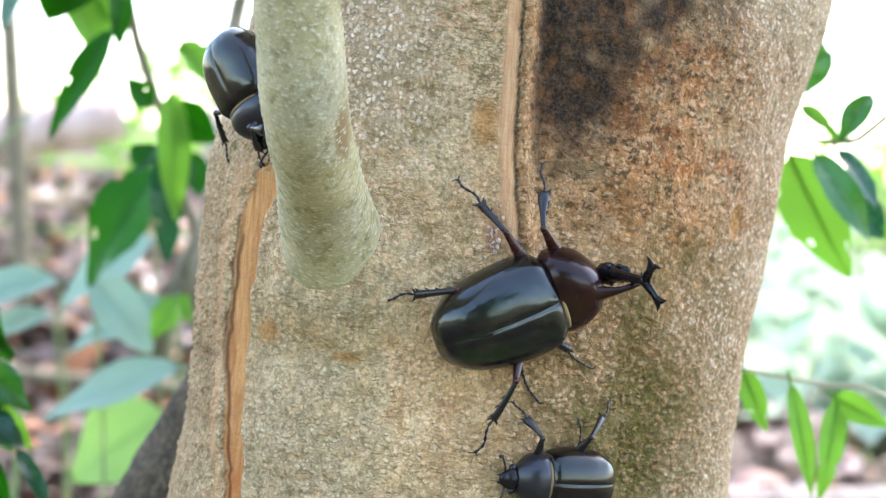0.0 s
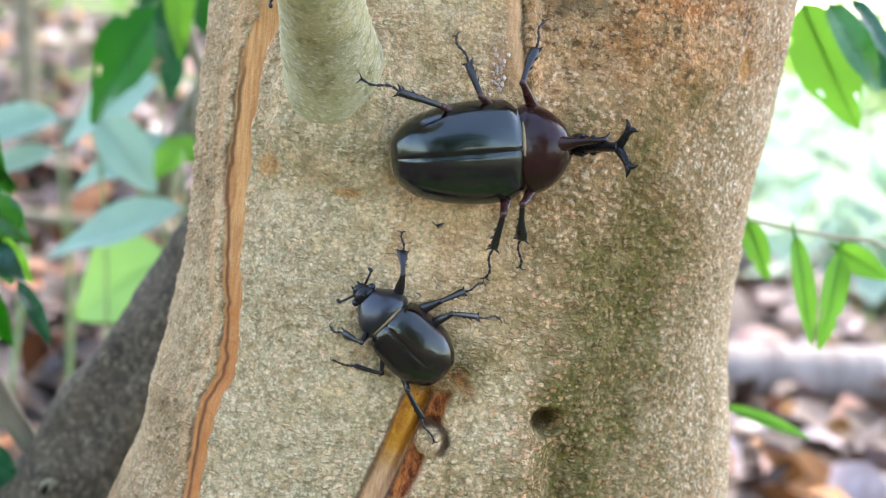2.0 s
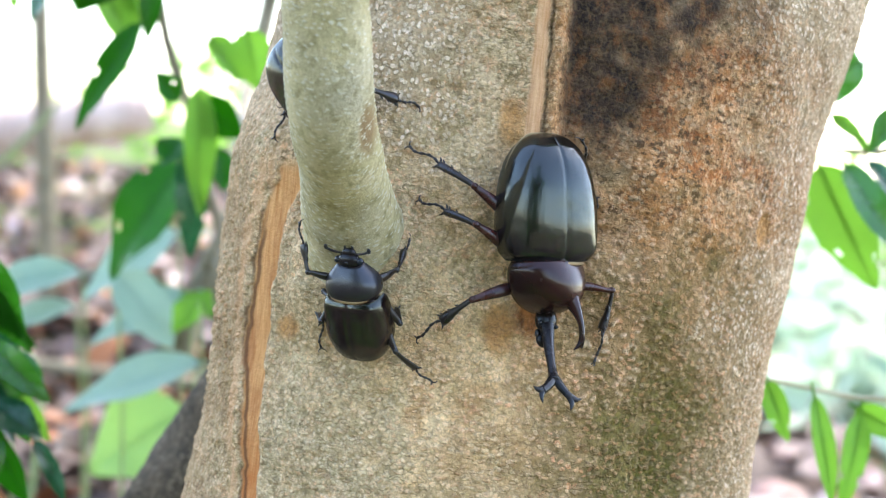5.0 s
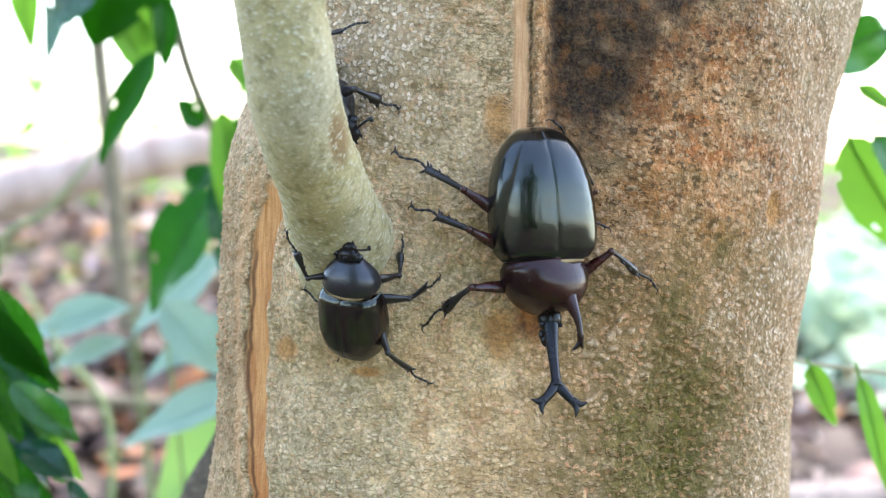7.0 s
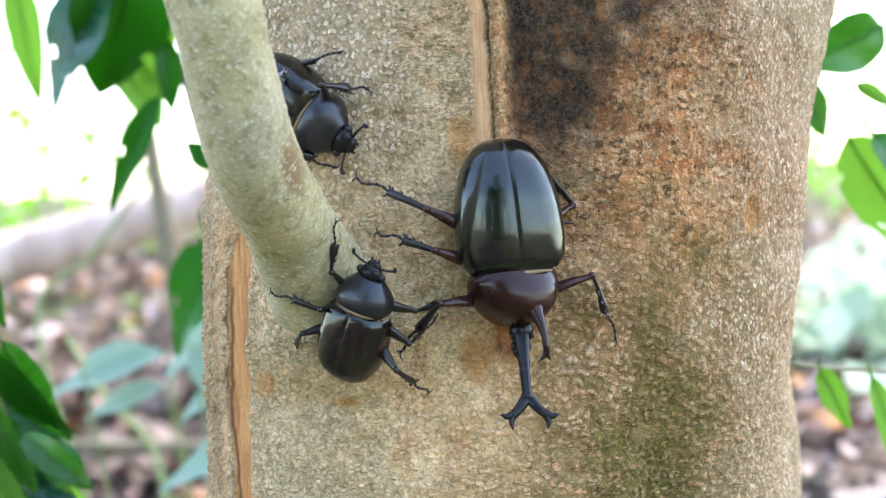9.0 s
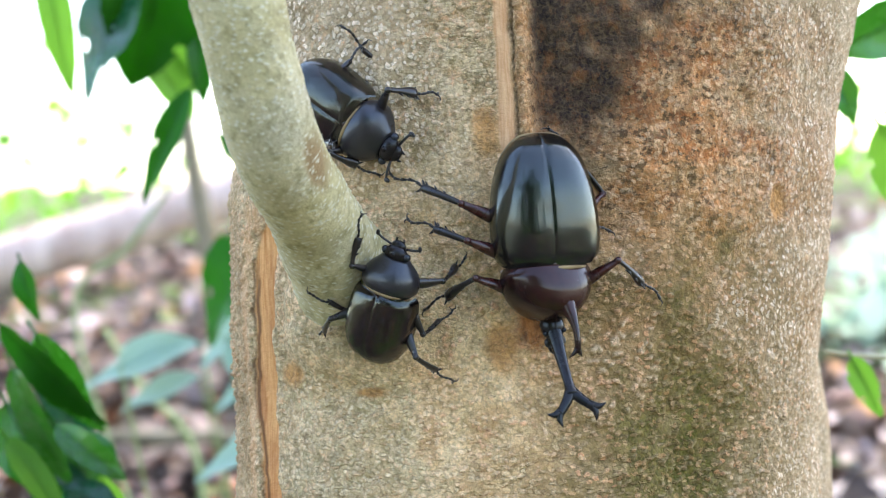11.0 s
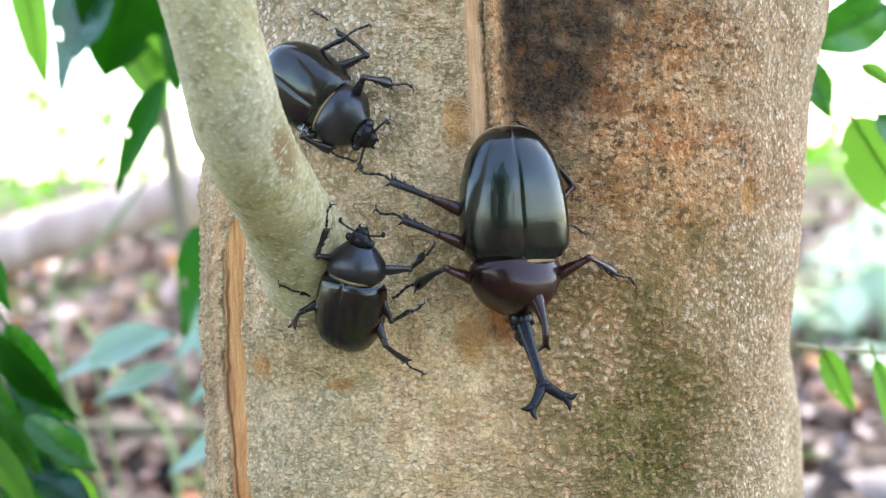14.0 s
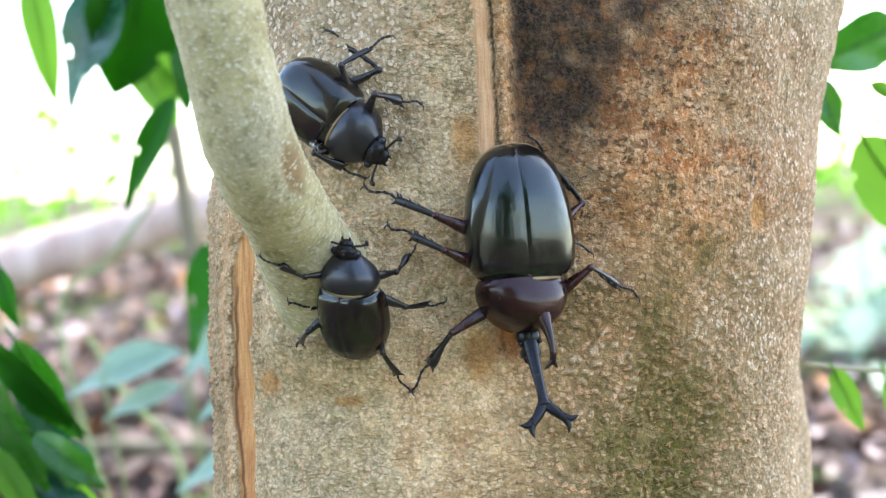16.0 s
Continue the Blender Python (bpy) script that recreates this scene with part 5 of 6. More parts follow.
class Beetle:
    """A beetle with its parts; +Y is ahead, +Z its back."""

    def __init__(self, label, male, length, seed):
        s = length
        self.male = male
        self.root = thing("beetle", label, "beetle", "beetles on the trunk")
        root = self.root
        y0, y1 = (0.19 * s, -0.51 * s) if male else (0.105 * s, -0.5 * s)
        wide, tall, floor_ = (0.284 * s, 0.235 * s, -0.04 * s) if male else (0.268 * s, 0.225 * s, -0.04 * s)
        shell = SHELL if male else MATT
        part("wing_case", wing_case(1, y0, y1, wide, tall, floor_, not male), shell, root, "glossy dark wing case")
        part("wing_case", wing_case(-1, y0, y1, wide, tall, floor_, not male), shell, root, "glossy dark wing case")
        bm = bmesh.new()
        add_ball(bm, (0, (y0 + y1) / 2 + 0.0 * s, floor_ - 0.02 * s), (wide * 0.9, (y0 - y1) * 0.47, tall * 0.62), 12, 20)
        part("abdomen", bm, SHIN, root, "dark underside")
        bm = bmesh.new()
        add_tube(bm, ((-wide * 0.72, y0 + 0.014 * s, floor_ + tall * 0.08, 0.006 * s), (-wide * 0.5, y0 + 0.014 * s, floor_ + tall * 0.6, 0.008 * s), (0, y0 + 0.012 * s, floor_ + tall * 0.76, 0.012 * s), (wide * 0.5, y0 + 0.014 * s, floor_ + tall * 0.6, 0.012 * s), (wide * 0.72, y0 + 0.014 * s, floor_ + tall * 0.08, 0.009 * s)), 20, 8)
        part("fringe", bm, FUZZ, root, "golden hair fringe behind the collar")
        bm = bmesh.new()
        plan = ROUND_PLAN if male else BLUNT_PLAN
        rim = [(q * wide * float(along(u, plan)) * 0.985, y0 + (y1 - y0) * u * 1.004, floor_ - 0.012 * s) for q, us in ((-1, (0.72, 0.83, 0.91, 0.96, 0.99)), (1, (0.99, 0.96, 0.91, 0.83, 0.72))) for u in us]
        add_tube(bm, [(*p, 0.007 * s) for p in rim], 40, 6)
        part("tail_fringe", bm, FUZZ, root, "tan hair fringe round the tail")
        bm = bmesh.new()
        add_ball(bm, (0, y0 - 0.01 * s, floor_ + tall * 0.68), (0.05 * s, 0.05 * s, 0.028 * s), 8, 12)
        part("scutellum", bm, COLLAR, root, "small brown triangular plate")
        if male:
            bm = dome(y0 - 0.005 * s, 0.47 * s, ((0, 0.222 * s), (0.1, 0.242 * s), (0.3, 0.244 * s), (0.5, 0.224 * s), (0.7, 0.184 * s), (0.87, 0.132 * s), (1, 0.07 * s)), ((0, 0.18 * s), (0.2, 0.2 * s), (0.5, 0.215 * s), (0.75, 0.2 * s), (0.92, 0.15 * s), (1, 0.09 * s)), -0.04 * s)
            self.collar = collar = part("pronotum", bm, COLLAR, root, "domed reddish-black collar shield")
            bm = bmesh.new()
            add_tube(bm, ((0, 0.38 * s, 0.12 * s, 0.054 * s), (0, 0.46 * s, 0.165 * s, 0.029 * s), (0, 0.53 * s, 0.19 * s, 0.018 * s), (0, 0.595 * s, 0.195 * s, 0.017 * s), (0, 0.635 * s, 0.185 * s, 0.018 * s)), 16, 10)
            for side in (-1, 1):
                add_tube(bm, ((0, 0.62 * s, 0.19 * s, 0.017 * s), (side * 0.018 * s, 0.645 * s, 0.18 * s, 0.012 * s), (side * 0.042 * s, 0.665 * s, 0.165 * s, 0.002 * s)), 7, 6)
            part("horn", bm, COLLAR, collar, "short forked collar horn")
            bm = bmesh.new()
            add_ball(bm, (0, 0.49 * s, -0.045 * s), (0.066 * s, 0.08 * s, 0.05 * s), 10, 14)
            add_ball(bm, (0, 0.6 * s, -0.06 * s), (0.044 * s, 0.045 * s, 0.026 * s), 8, 12)
            self.head = head = part("head", bm, HORN, root, "small black head")
            bm = bmesh.new()
            line = ((0, 0.45 * s, -0.05 * s, 0.06 * s), (0, 0.53 * s, -0.03 * s, 0.046 * s), (0, 0.62 * s, -0.005 * s, 0.035 * s), (0, 0.72 * s, 0.028 * s, 0.028 * s), (0, 0.81 * s, 0.062 * s, 0.027 * s), (0, 0.865 * s, 0.085 * s, 0.037 * s))
            add_tube(bm, line, 24, 14, 0.78)
            for side in (-1, 1):
                add_tube(bm, ((0, 0.84 * s, 0.075 * s, 0.03 * s), (side * 0.03 * s, 0.885 * s, 0.095 * s, 0.028 * s), (side * 0.066 * s, 0.925 * s, 0.11 * s, 0.024 * s), (side * 0.09 * s, 0.945 * s, 0.118 * s, 0.024 * s)), 12, 10, 0.6)
                add_tube(bm, ((side * 0.078 * s, 0.935 * s, 0.113 * s, 0.024 * s), (side * 0.115 * s, 0.95 * s, 0.122 * s, 0.018 * s), (side * 0.155 * s, 0.94 * s, 0.126 * s, 0.002 * s)), 8, 8, 0.6)
                add_tube(bm, ((side * 0.078 * s, 0.93 * s, 0.112 * s, 0.024 * s), (side * 0.096 * s, 0.975 * s, 0.122 * s, 0.017 * s), (side * 0.088 * s, 1.02 * s, 0.128 * s, 0.002 * s)), 8, 8, 0.6)
            part("horn", bm, HORN, head, "long black horn with a forked tip")
            eye_at, feel_at, eye_r = (0.052 * s, 0.525 * s, -0.02 * s), (0.03 * s, 0.57 * s, -0.07 * s), 0.013 * s
        else:
            bm = dome(y0 - 0.005 * s, 0.365 * s, ((0, 0.19 * s), (0.1, 0.212 * s), (0.35, 0.22 * s), (0.62, 0.192 * s), (0.85, 0.14 * s), (1, 0.105 * s)), ((0, 0.17 * s), (0.25, 0.188 * s), (0.55, 0.172 * s), (0.85, 0.118 * s), (1, 0.08 * s)), -0.045 * s)
            part("pronotum", bm, DULL, root, "domed matt black collar shield")
            bm = bmesh.new()
            add_ball(bm, (0, 0.395 * s, -0.03 * s), (0.095 * s, 0.07 * s, 0.06 * s), 10, 16)
            add_ball(bm, (0, 0.45 * s, -0.045 * s), (0.062 * s, 0.05 * s, 0.036 * s), 8, 12)
            add_ball(bm, (0, 0.4 * s, 0.024 * s), (0.02 * s, 0.022 * s, 0.014 * s), 6, 8)
            for side in (-1, 1):
                add_tube(bm, ((side * 0.02 * s, 0.47 * s, -0.05 * s, 0.014 * s), (side * 0.032 * s, 0.495 * s, -0.05 * s, 0.011 * s), (side * 0.026 * s, 0.515 * s, -0.05 * s, 0.004 * s)), 5, 6)
            head = part("head", bm, HORN, root, "small black head with a notched front edge")
            eye_at, feel_at, eye_r = (0.092 * s, 0.4 * s, -0.025 * s), (0.06 * s, 0.45 * s, -0.04 * s), 0.03 * s
        for side in (-1, 1):
            bm = bmesh.new()
            add_ball(bm, (side * eye_at[0], eye_at[1], eye_at[2]), (eye_r,) * 3, 8, 12)
            part("eye", bm, EYE, head, "shiny bluish-black eye")
            x, y, z = feel_at
            bm = bmesh.new()
            r, far = 0.01 * s, 0.1 if male else 1.1
            add_tube(bm, ((side * x, y, z, r), (side * (x + far * 0.06 * s), y + far * 0.02 * s, z + 0.015 * s, r), (side * (x + far * 0.1 * s), y + far * 0.035 * s, z + 0.015 * s, r)), 8, 6)
            add_ball(bm, (side * (x + far * 0.11 * s), y + far * 0.048 * s, z + 0.015 * s), (0.017 * s, 0.026 * s, 0.012 * s), 6, 8)
            part("antenna", bm, SHIN, head, "clubbed brown antenna")
        k = s if male else 0.95 * s
        self.hips = {"F": (0.15 * k, (0.32 if male else 0.2) * k, -0.08 * k), "M": (0.17 * k, (0.13 if male else 0.03) * k, -0.092 * k), "H": (0.16 * k, (-0.04 if male else -0.13) * k, -0.092 * k)}
        self.bones = {"F": (0.27 * k, 0.43 * k), "M": (0.27 * k, 0.44 * k), "H": (0.29 * k if male else 0.32 * k, 0.49 * k if male else 0.53 * k)}
        self.legs = {}
        shared = {}
        for name in LEGS:
            a, b = self.bones[name[0]]
            if name[0] not in shared:
                shared[name[0]] = (thigh_mesh(a, (0.031 if male else 0.036) * s), shin_mesh(b, (0.0225 if male else 0.027) * s, 1.5 if name[0] == "F" else 1.0))
                thigh = part("leg", shared[name[0]][0], THIGH if male else SHIN, root, "jointed reddish-brown leg" if male else "jointed black leg")
                shin = part("shin", shared[name[0]][1], SHIN, thigh, "spined black shin with a clawed foot")
                shared[name[0]] = (thigh.data, shin.data)
            else:
                thigh = part("leg", shared[name[0]][0], None, root, "jointed reddish-brown leg" if male else "jointed black leg")
                shin = part("shin", shared[name[0]][1], None, thigh, "spined black shin with a clawed foot")
            self.legs[name] = (thigh, shin)
        self.height = 0.195 * s

    def reach(self, name, foot):
        """The thigh's and the shin's poses that put the foot there, in the beetle's space."""
        a, b = self.bones[name[0]]
        x, y, z = self.hips[name[0]]
        side = 1 if name[1] == "R" else -1
        hip = Vector((side * x, y, z))
        way = Vector(foot) - hip
        d = min(max(way.length, 0.35 * (a + b)), 0.96 * (a + b))
        way.normalize()
        pole = Vector({"F": (side * 0.3, -0.4, 0.7) if self.male else (side * 0.3, -0.2, 0.9), "M": (side * 0.12, 0.05, 1.0), "H": (side * 0.15, 0.05, 1.0)}[name[0]])
        c = (a * a + d * d - b * b) / (2 * a * d)
        bend = a * math.sqrt(max(0.0, 1 - c * c))
        if bend > 0.72 * a and (self.male or name[0] != "F"):  # a folded leg bends outwards, clear of the wing cases
            folded = {"F": (side * 0.8, -0.5, 0.1), "M": (side * 0.6, -0.8, 0.0), "H": (side * 0.8, -0.1, -0.45)}
            pole = pole.lerp(Vector(folded[name[0]]), min(1.0, (bend / a - 0.72) * 5))
        n = way.cross(pole).normalized()
        up = n.cross(way)
        knee = hip + way * (a * c) + up * bend
        foot = hip + way * d

        def frame_of(p, q):
            ahead = (q - p).normalized()
            return Matrix.Translation(p) @ Matrix((n, ahead, n.cross(ahead))).transposed().to_4x4()

        thigh = frame_of(hip, knee)
        return thigh, thigh.inverted() @ frame_of(knee, foot)


def glide(rows, t):
    """Values at a time on a smooth line through rows of (seconds, values...)."""
    ts = [r[0] for r in rows]
    vs = np.array([r[1:] for r in rows], float)
    if t <= ts[0]:
        return vs[0]
    if t >= ts[-1]:
        return vs[-1]
    k = max(i for i in range(len(ts)) if ts[i] <= t)
    h = ts[k + 1] - ts[k]
    f = (t - ts[k]) / h
    f = f * f * (3 - 2 * f) if h > 1.2 else f
    return vs[k] * (1 - f) + vs[k + 1] * f


def crawl(tail, head, lean=0.0):
    """The pose of a beetle that lies from tail to head with its back away from the trunk."""
    tail, head = Vector(tail), Vector(head)
    mid = (tail + head) / 2
    cx, half, front = trunk_shape(np.array(mid.z))
    away = Vector(((mid.x - float(cx)) / float(half) ** 2, mid.y / float(front) ** 2, 0)).normalized()
    ahead = (head - tail).normalized()
    side = ahead.cross(away).normalized()
    m = Matrix((side, ahead, side.cross(ahead))).transposed().to_4x4()
    return Matrix.Translation(mid) @ m @ pose(0, 0, 0, 0, lean, 0)


MALE_WAY = (
    (0, (0.0014, -0.0922, 0.3436), (0.0396, -0.0868, 0.3622)),
    (0.3, (-0.0020, -0.0920, 0.3444), (0.0380, -0.0874, 0.3575)),
    (1, (-0.0058, -0.0920, 0.3407), (0.0348, -0.0885, 0.3557)),
    (1.5, (-0.0056, -0.0919, 0.3419), (0.0341, -0.0887, 0.3559)),
    (2, (-0.0100, -0.0913, 0.3474), (0.0312, -0.0896, 0.3546)),
    (2.5, (-0.0007, -0.0902, 0.3837), (0.0267, -0.0908, 0.3507)),
    (3, (0.0053, -0.0903, 0.3870), (0.0235, -0.0913, 0.3520)),
    (3.5, (0.0082, -0.0901, 0.3907), (0.0213, -0.0916, 0.3510)),
    (4, (0.0076, -0.0901, 0.3904), (0.0234, -0.0913, 0.3514)),
    (4.5, (0.0165, -0.0899, 0.3964), (0.0219, -0.0915, 0.3514)),
    (7, (0.0174, -0.0899, 0.3963), (0.0221, -0.0915, 0.3517)),
    (7.5, (0.0188, -0.0899, 0.3963), (0.0224, -0.0914, 0.3520)),
    (8, (0.0170, -0.0899, 0.3962), (0.0222, -0.0914, 0.3521)),
    (8.5, (0.0187, -0.0898, 0.3981), (0.0216, -0.0915, 0.3535)),
    (9, (0.0176, -0.0898, 0.3981), (0.0212, -0.0915, 0.3534)),
    (11.5, (0.0213, -0.0899, 0.3972), (0.0229, -0.0914, 0.3517)),
    (12, (0.0212, -0.0899, 0.3978), (0.0224, -0.0914, 0.3518)),
    (12.5, (0.0209, -0.0899, 0.3973), (0.0229, -0.0914, 0.3520)),
    (13, (0.0223, -0.0899, 0.3972), (0.0233, -0.0913, 0.3516)),
    (14.5, (0.0205, -0.0899, 0.3969), (0.0223, -0.0915, 0.3516)),
    (16, (0.0196, -0.0899, 0.3965), (0.0221, -0.0915, 0.3517)),
)
MALE_FEET = {}
MALE_FEET["HL"] = ((0, -0.0156, -0.0832, 0.3523), (0.5, -0.0141, -0.0834, 0.3532), (1, -0.0151, -0.0833, 0.3522), (1.5, -0.0149, -0.0833, 0.3522), (2, -0.0273, -0.1031, 0.3675), (2.5, 0.0085, -0.0825, 0.4013), (3, 0.0188, -0.0833, 0.3865), (3.5, 0.0186, -0.0827, 0.3998), (4, 0.0188, -0.0826, 0.4003), (4.5, 0.0260, -0.0826, 0.3965), (7, 0.0208, -0.0827, 0.3994), (7.5, 0.0206, -0.0827, 0.3993), (8, 0.0218, -0.0827, 0.3996), (8.5, 0.0216, -0.0827, 0.3992), (9, 0.0211, -0.0827, 0.3990), (11.5, 0.0227, -0.0827, 0.3993), (13, 0.0231, -0.0827, 0.3988), (14.5, 0.0221, -0.0827, 0.3991), (15.5, 0.0219, -0.0827, 0.3994), (16, 0.0225, -0.0827, 0.3997))
MALE_FEET["ML"] = ((0, 0.0018, -0.0832, 0.3843), (0.5, 0.0011, -0.0833, 0.3816), (1, -0.0001, -0.0834, 0.3783), (1.5, 0.0004, -0.0834, 0.3790), (2, 0.0008, -0.0834, 0.3790), (2.5, 0.0210, -0.0833, 0.3854), (3, 0.0248, -0.0830, 0.3843), (3.5, 0.0290, -0.0825, 0.3834), (4, 0.0298, -0.0823, 0.3830), (4.5, 0.0309, -0.0821, 0.3842), (7, 0.0312, -0.0822, 0.3710), (7.5, 0.0324, -0.0819, 0.3713), (8, 0.0324, -0.0819, 0.3726), (8.5, 0.0331, -0.0817, 0.3769), (9, 0.0339, -0.0815, 0.3782), (11.5, 0.0355, -0.0811, 0.3714), (13, 0.0355, -0.0811, 0.3698), (14.5, 0.0350, -0.0812, 0.3705), (15.5, 0.0346, -0.0813, 0.3704), (16, 0.0346, -0.0813, 0.3698))
MALE_FEET["FL"] = ((0, 0.0234, -0.0830, 0.3901), (0.5, 0.0221, -0.0833, 0.3849), (1, 0.0218, -0.0833, 0.3847), (1.5, 0.0219, -0.0833, 0.3844), (2, 0.0226, -0.0832, 0.3849), (2.5, 0.0331, -0.0819, 0.3584), (3, 0.0302, -0.0827, 0.3564), (3.5, 0.0289, -0.0830, 0.3564), (4, 0.0295, -0.0830, 0.3526), (4.5, 0.0330, -0.0824, 0.3382), (7, 0.0480, -0.0761, 0.3587), (7.5, 0.0487, -0.0757, 0.3595), (8, 0.0488, -0.0756, 0.3591), (8.5, 0.0451, -0.0775, 0.3508), (9, 0.0435, -0.0782, 0.3488), (11.5, 0.0493, -0.0754, 0.3569), (13, 0.0497, -0.0752, 0.3572), (14.5, 0.0499, -0.0751, 0.3585), (15.5, 0.0507, -0.0747, 0.3596), (16, 0.0483, -0.0759, 0.3592))
MALE_FEET["HR"] = ((0, 0.0114, -0.0869, 0.3155), (0.5, 0.0038, -0.0861, 0.3255), (1, -0.0012, -0.0869, 0.3125), (1.5, -0.0013, -0.0869, 0.3121), (2, 0.0004, -0.0857, 0.3312), (2.5, -0.0289, -0.0896, 0.3566), (3, -0.0270, -0.0896, 0.3566), (3.5, -0.0244, -0.1052, 0.3710), (4, -0.0249, -0.1052, 0.3706), (4.5, -0.0174, -0.0807, 0.3904), (7, -0.0179, -0.0805, 0.3914), (7.5, -0.0183, -0.0804, 0.3912), (8, -0.0183, -0.0805, 0.3912), (8.5, -0.0187, -0.0804, 0.3913), (9, -0.0182, -0.0805, 0.3914), (11.5, -0.0162, -0.0810, 0.3902), (13, -0.0152, -0.0812, 0.3898), (14.5, -0.0191, -0.0803, 0.3904), (15.5, -0.0202, -0.0800, 0.3916), (16, -0.0225, -0.0794, 0.3914))
MALE_FEET["MR"] = ((0, 0.0276, -0.0842, 0.3292), (0.5, 0.0253, -0.0846, 0.3311), (1, 0.0232, -0.0856, 0.3205), (1.5, 0.0238, -0.0855, 0.3207), (2, 0.0141, -0.0866, 0.3191), (2.5, -0.0130, -0.0840, 0.3444), (3, -0.0150, -0.0831, 0.3555), (3.5, -0.0142, -0.0833, 0.3555), (4, -0.0148, -0.0831, 0.3560), (4.5, -0.0136, -0.0822, 0.3772), (7, -0.0127, -0.0823, 0.3778), (7.5, -0.0133, -0.0823, 0.3775), (8, -0.0132, -0.0823, 0.3773), (8.5, -0.0132, -0.0823, 0.3777), (9, -0.0133, -0.0822, 0.3779), (11.5, -0.0119, -0.0824, 0.3791), (13, -0.0122, -0.0823, 0.3798), (14.5, -0.0122, -0.0823, 0.3791), (15.5, -0.0121, -0.0823, 0.3794), (16, -0.0116, -0.0824, 0.3794))
MALE_FEET["FR"] = ((0, 0.0403, -0.0797, 0.3388), (0.5, 0.0340, -0.0822, 0.3325), (1, 0.0352, -0.0818, 0.3308), (1.5, 0.0350, -0.0818, 0.3309), (2, 0.0227, -0.0856, 0.3225), (2.5, -0.0017, -0.0856, 0.3305), (3, -0.0024, -0.0856, 0.3313), (3.5, -0.0025, -0.0856, 0.3312), (4, -0.0025, -0.0856, 0.3310), (4.5, -0.0106, -0.0844, 0.3418), (7, -0.0091, -0.0842, 0.3482), (7.5, -0.0085, -0.0843, 0.3485), (8, -0.0107, -0.0841, 0.3481), (8.5, -0.0092, -0.0843, 0.3475), (9, -0.0085, -0.0843, 0.3482), (11.5, -0.0089, -0.0838, 0.3571), (13, -0.0087, -0.0838, 0.3566), (14.5, -0.0088, -0.0838, 0.3574), (15.5, -0.0096, -0.0840, 0.3518), (16, -0.0068, -0.0849, 0.3389))
FEMALE_WAY = (
    (0, (0.0459, -0.0826, 0.3104), (0.0207, -0.0914, 0.3105)),
    (0.5, (0.0339, -0.0883, 0.3044), (0.0062, -0.0919, 0.3114)),
    (1, (0.0311, -0.0894, 0.3027), (0.0019, -0.0921, 0.3074)),
    (1.5, (0.0182, -0.0930, 0.2947), (-0.0088, -0.0916, 0.3081)),
    (2, (0.0054, -0.0933, 0.2953), (-0.0176, -0.0901, 0.3143)),
    (2.5, (-0.0148, -0.0913, 0.3027), (-0.0296, -0.0858, 0.3308)),
    (3, (-0.0197, -0.0899, 0.3115), (-0.0255, -0.0865, 0.3421)),
    (3.5, (-0.0202, -0.0893, 0.3178), (-0.0270, -0.0886, 0.3489)),
    (4, (-0.0208, -0.0884, 0.3279), (-0.0262, -0.0954, 0.3555)),
    (4.5, (-0.0220, -0.0877, 0.3351), (-0.0301, -0.1041, 0.3637)),
    (7, (-0.0249, -0.0867, 0.3401), (-0.0265, -0.1026, 0.3687)),
    (7.5, (-0.0239, -0.0869, 0.3412), (-0.0235, -0.1026, 0.3696)),
    (8, (-0.0229, -0.0872, 0.3417), (-0.0203, -0.1033, 0.3708)),
    (8.5, (-0.0225, -0.0895, 0.3418), (-0.0167, -0.1030, 0.3704)),
    (9, (-0.0226, -0.0895, 0.3422), (-0.0122, -0.1020, 0.3720)),
    (11.5, (-0.0216, -0.0895, 0.3445), (-0.0120, -0.1020, 0.3749)),
    (12, (-0.0213, -0.0895, 0.3446), (-0.0121, -0.1020, 0.3761)),
    (13, (-0.0204, -0.0895, 0.3446), (-0.0130, -0.1020, 0.3757)),
    (14.5, (-0.0207, -0.0895, 0.3448), (-0.0136, -0.1020, 0.3760)),
    (16, (-0.0190, -0.0895, 0.3463), (-0.0193, -0.1065, 0.3772)),
)
FEMALE_FEET = {}
FEMALE_FEET["HL"] = ((0, 0.0457, -0.0785, 0.2985), (1, 0.0295, -0.0868, 0.2867), (1.5, 0.0137, -0.0903, 0.2807), (2, 0.0060, -0.0907, 0.2770), (2.5, -0.0188, -0.0863, 0.2987), (3, -0.0252, -0.0844, 0.3048), (3.5, -0.0293, -0.0829, 0.3090), (4, -0.0319, -0.0807, 0.3237), (4.5, -0.0340, -0.0789, 0.3365), (7, -0.0286, -0.0809, 0.3395), (7.5, -0.0286, -0.0809, 0.3396), (8, -0.0289, -0.0807, 0.3402), (8.5, -0.0312, -0.0801, 0.3482), (9, -0.0353, -0.0778, 0.3491), (11.5, -0.0350, -0.0792, 0.3496), (13, -0.0353, -0.0785, 0.3494), (14.5, -0.0348, -0.0792, 0.3495), (16, -0.0350, -0.0795, 0.3498))
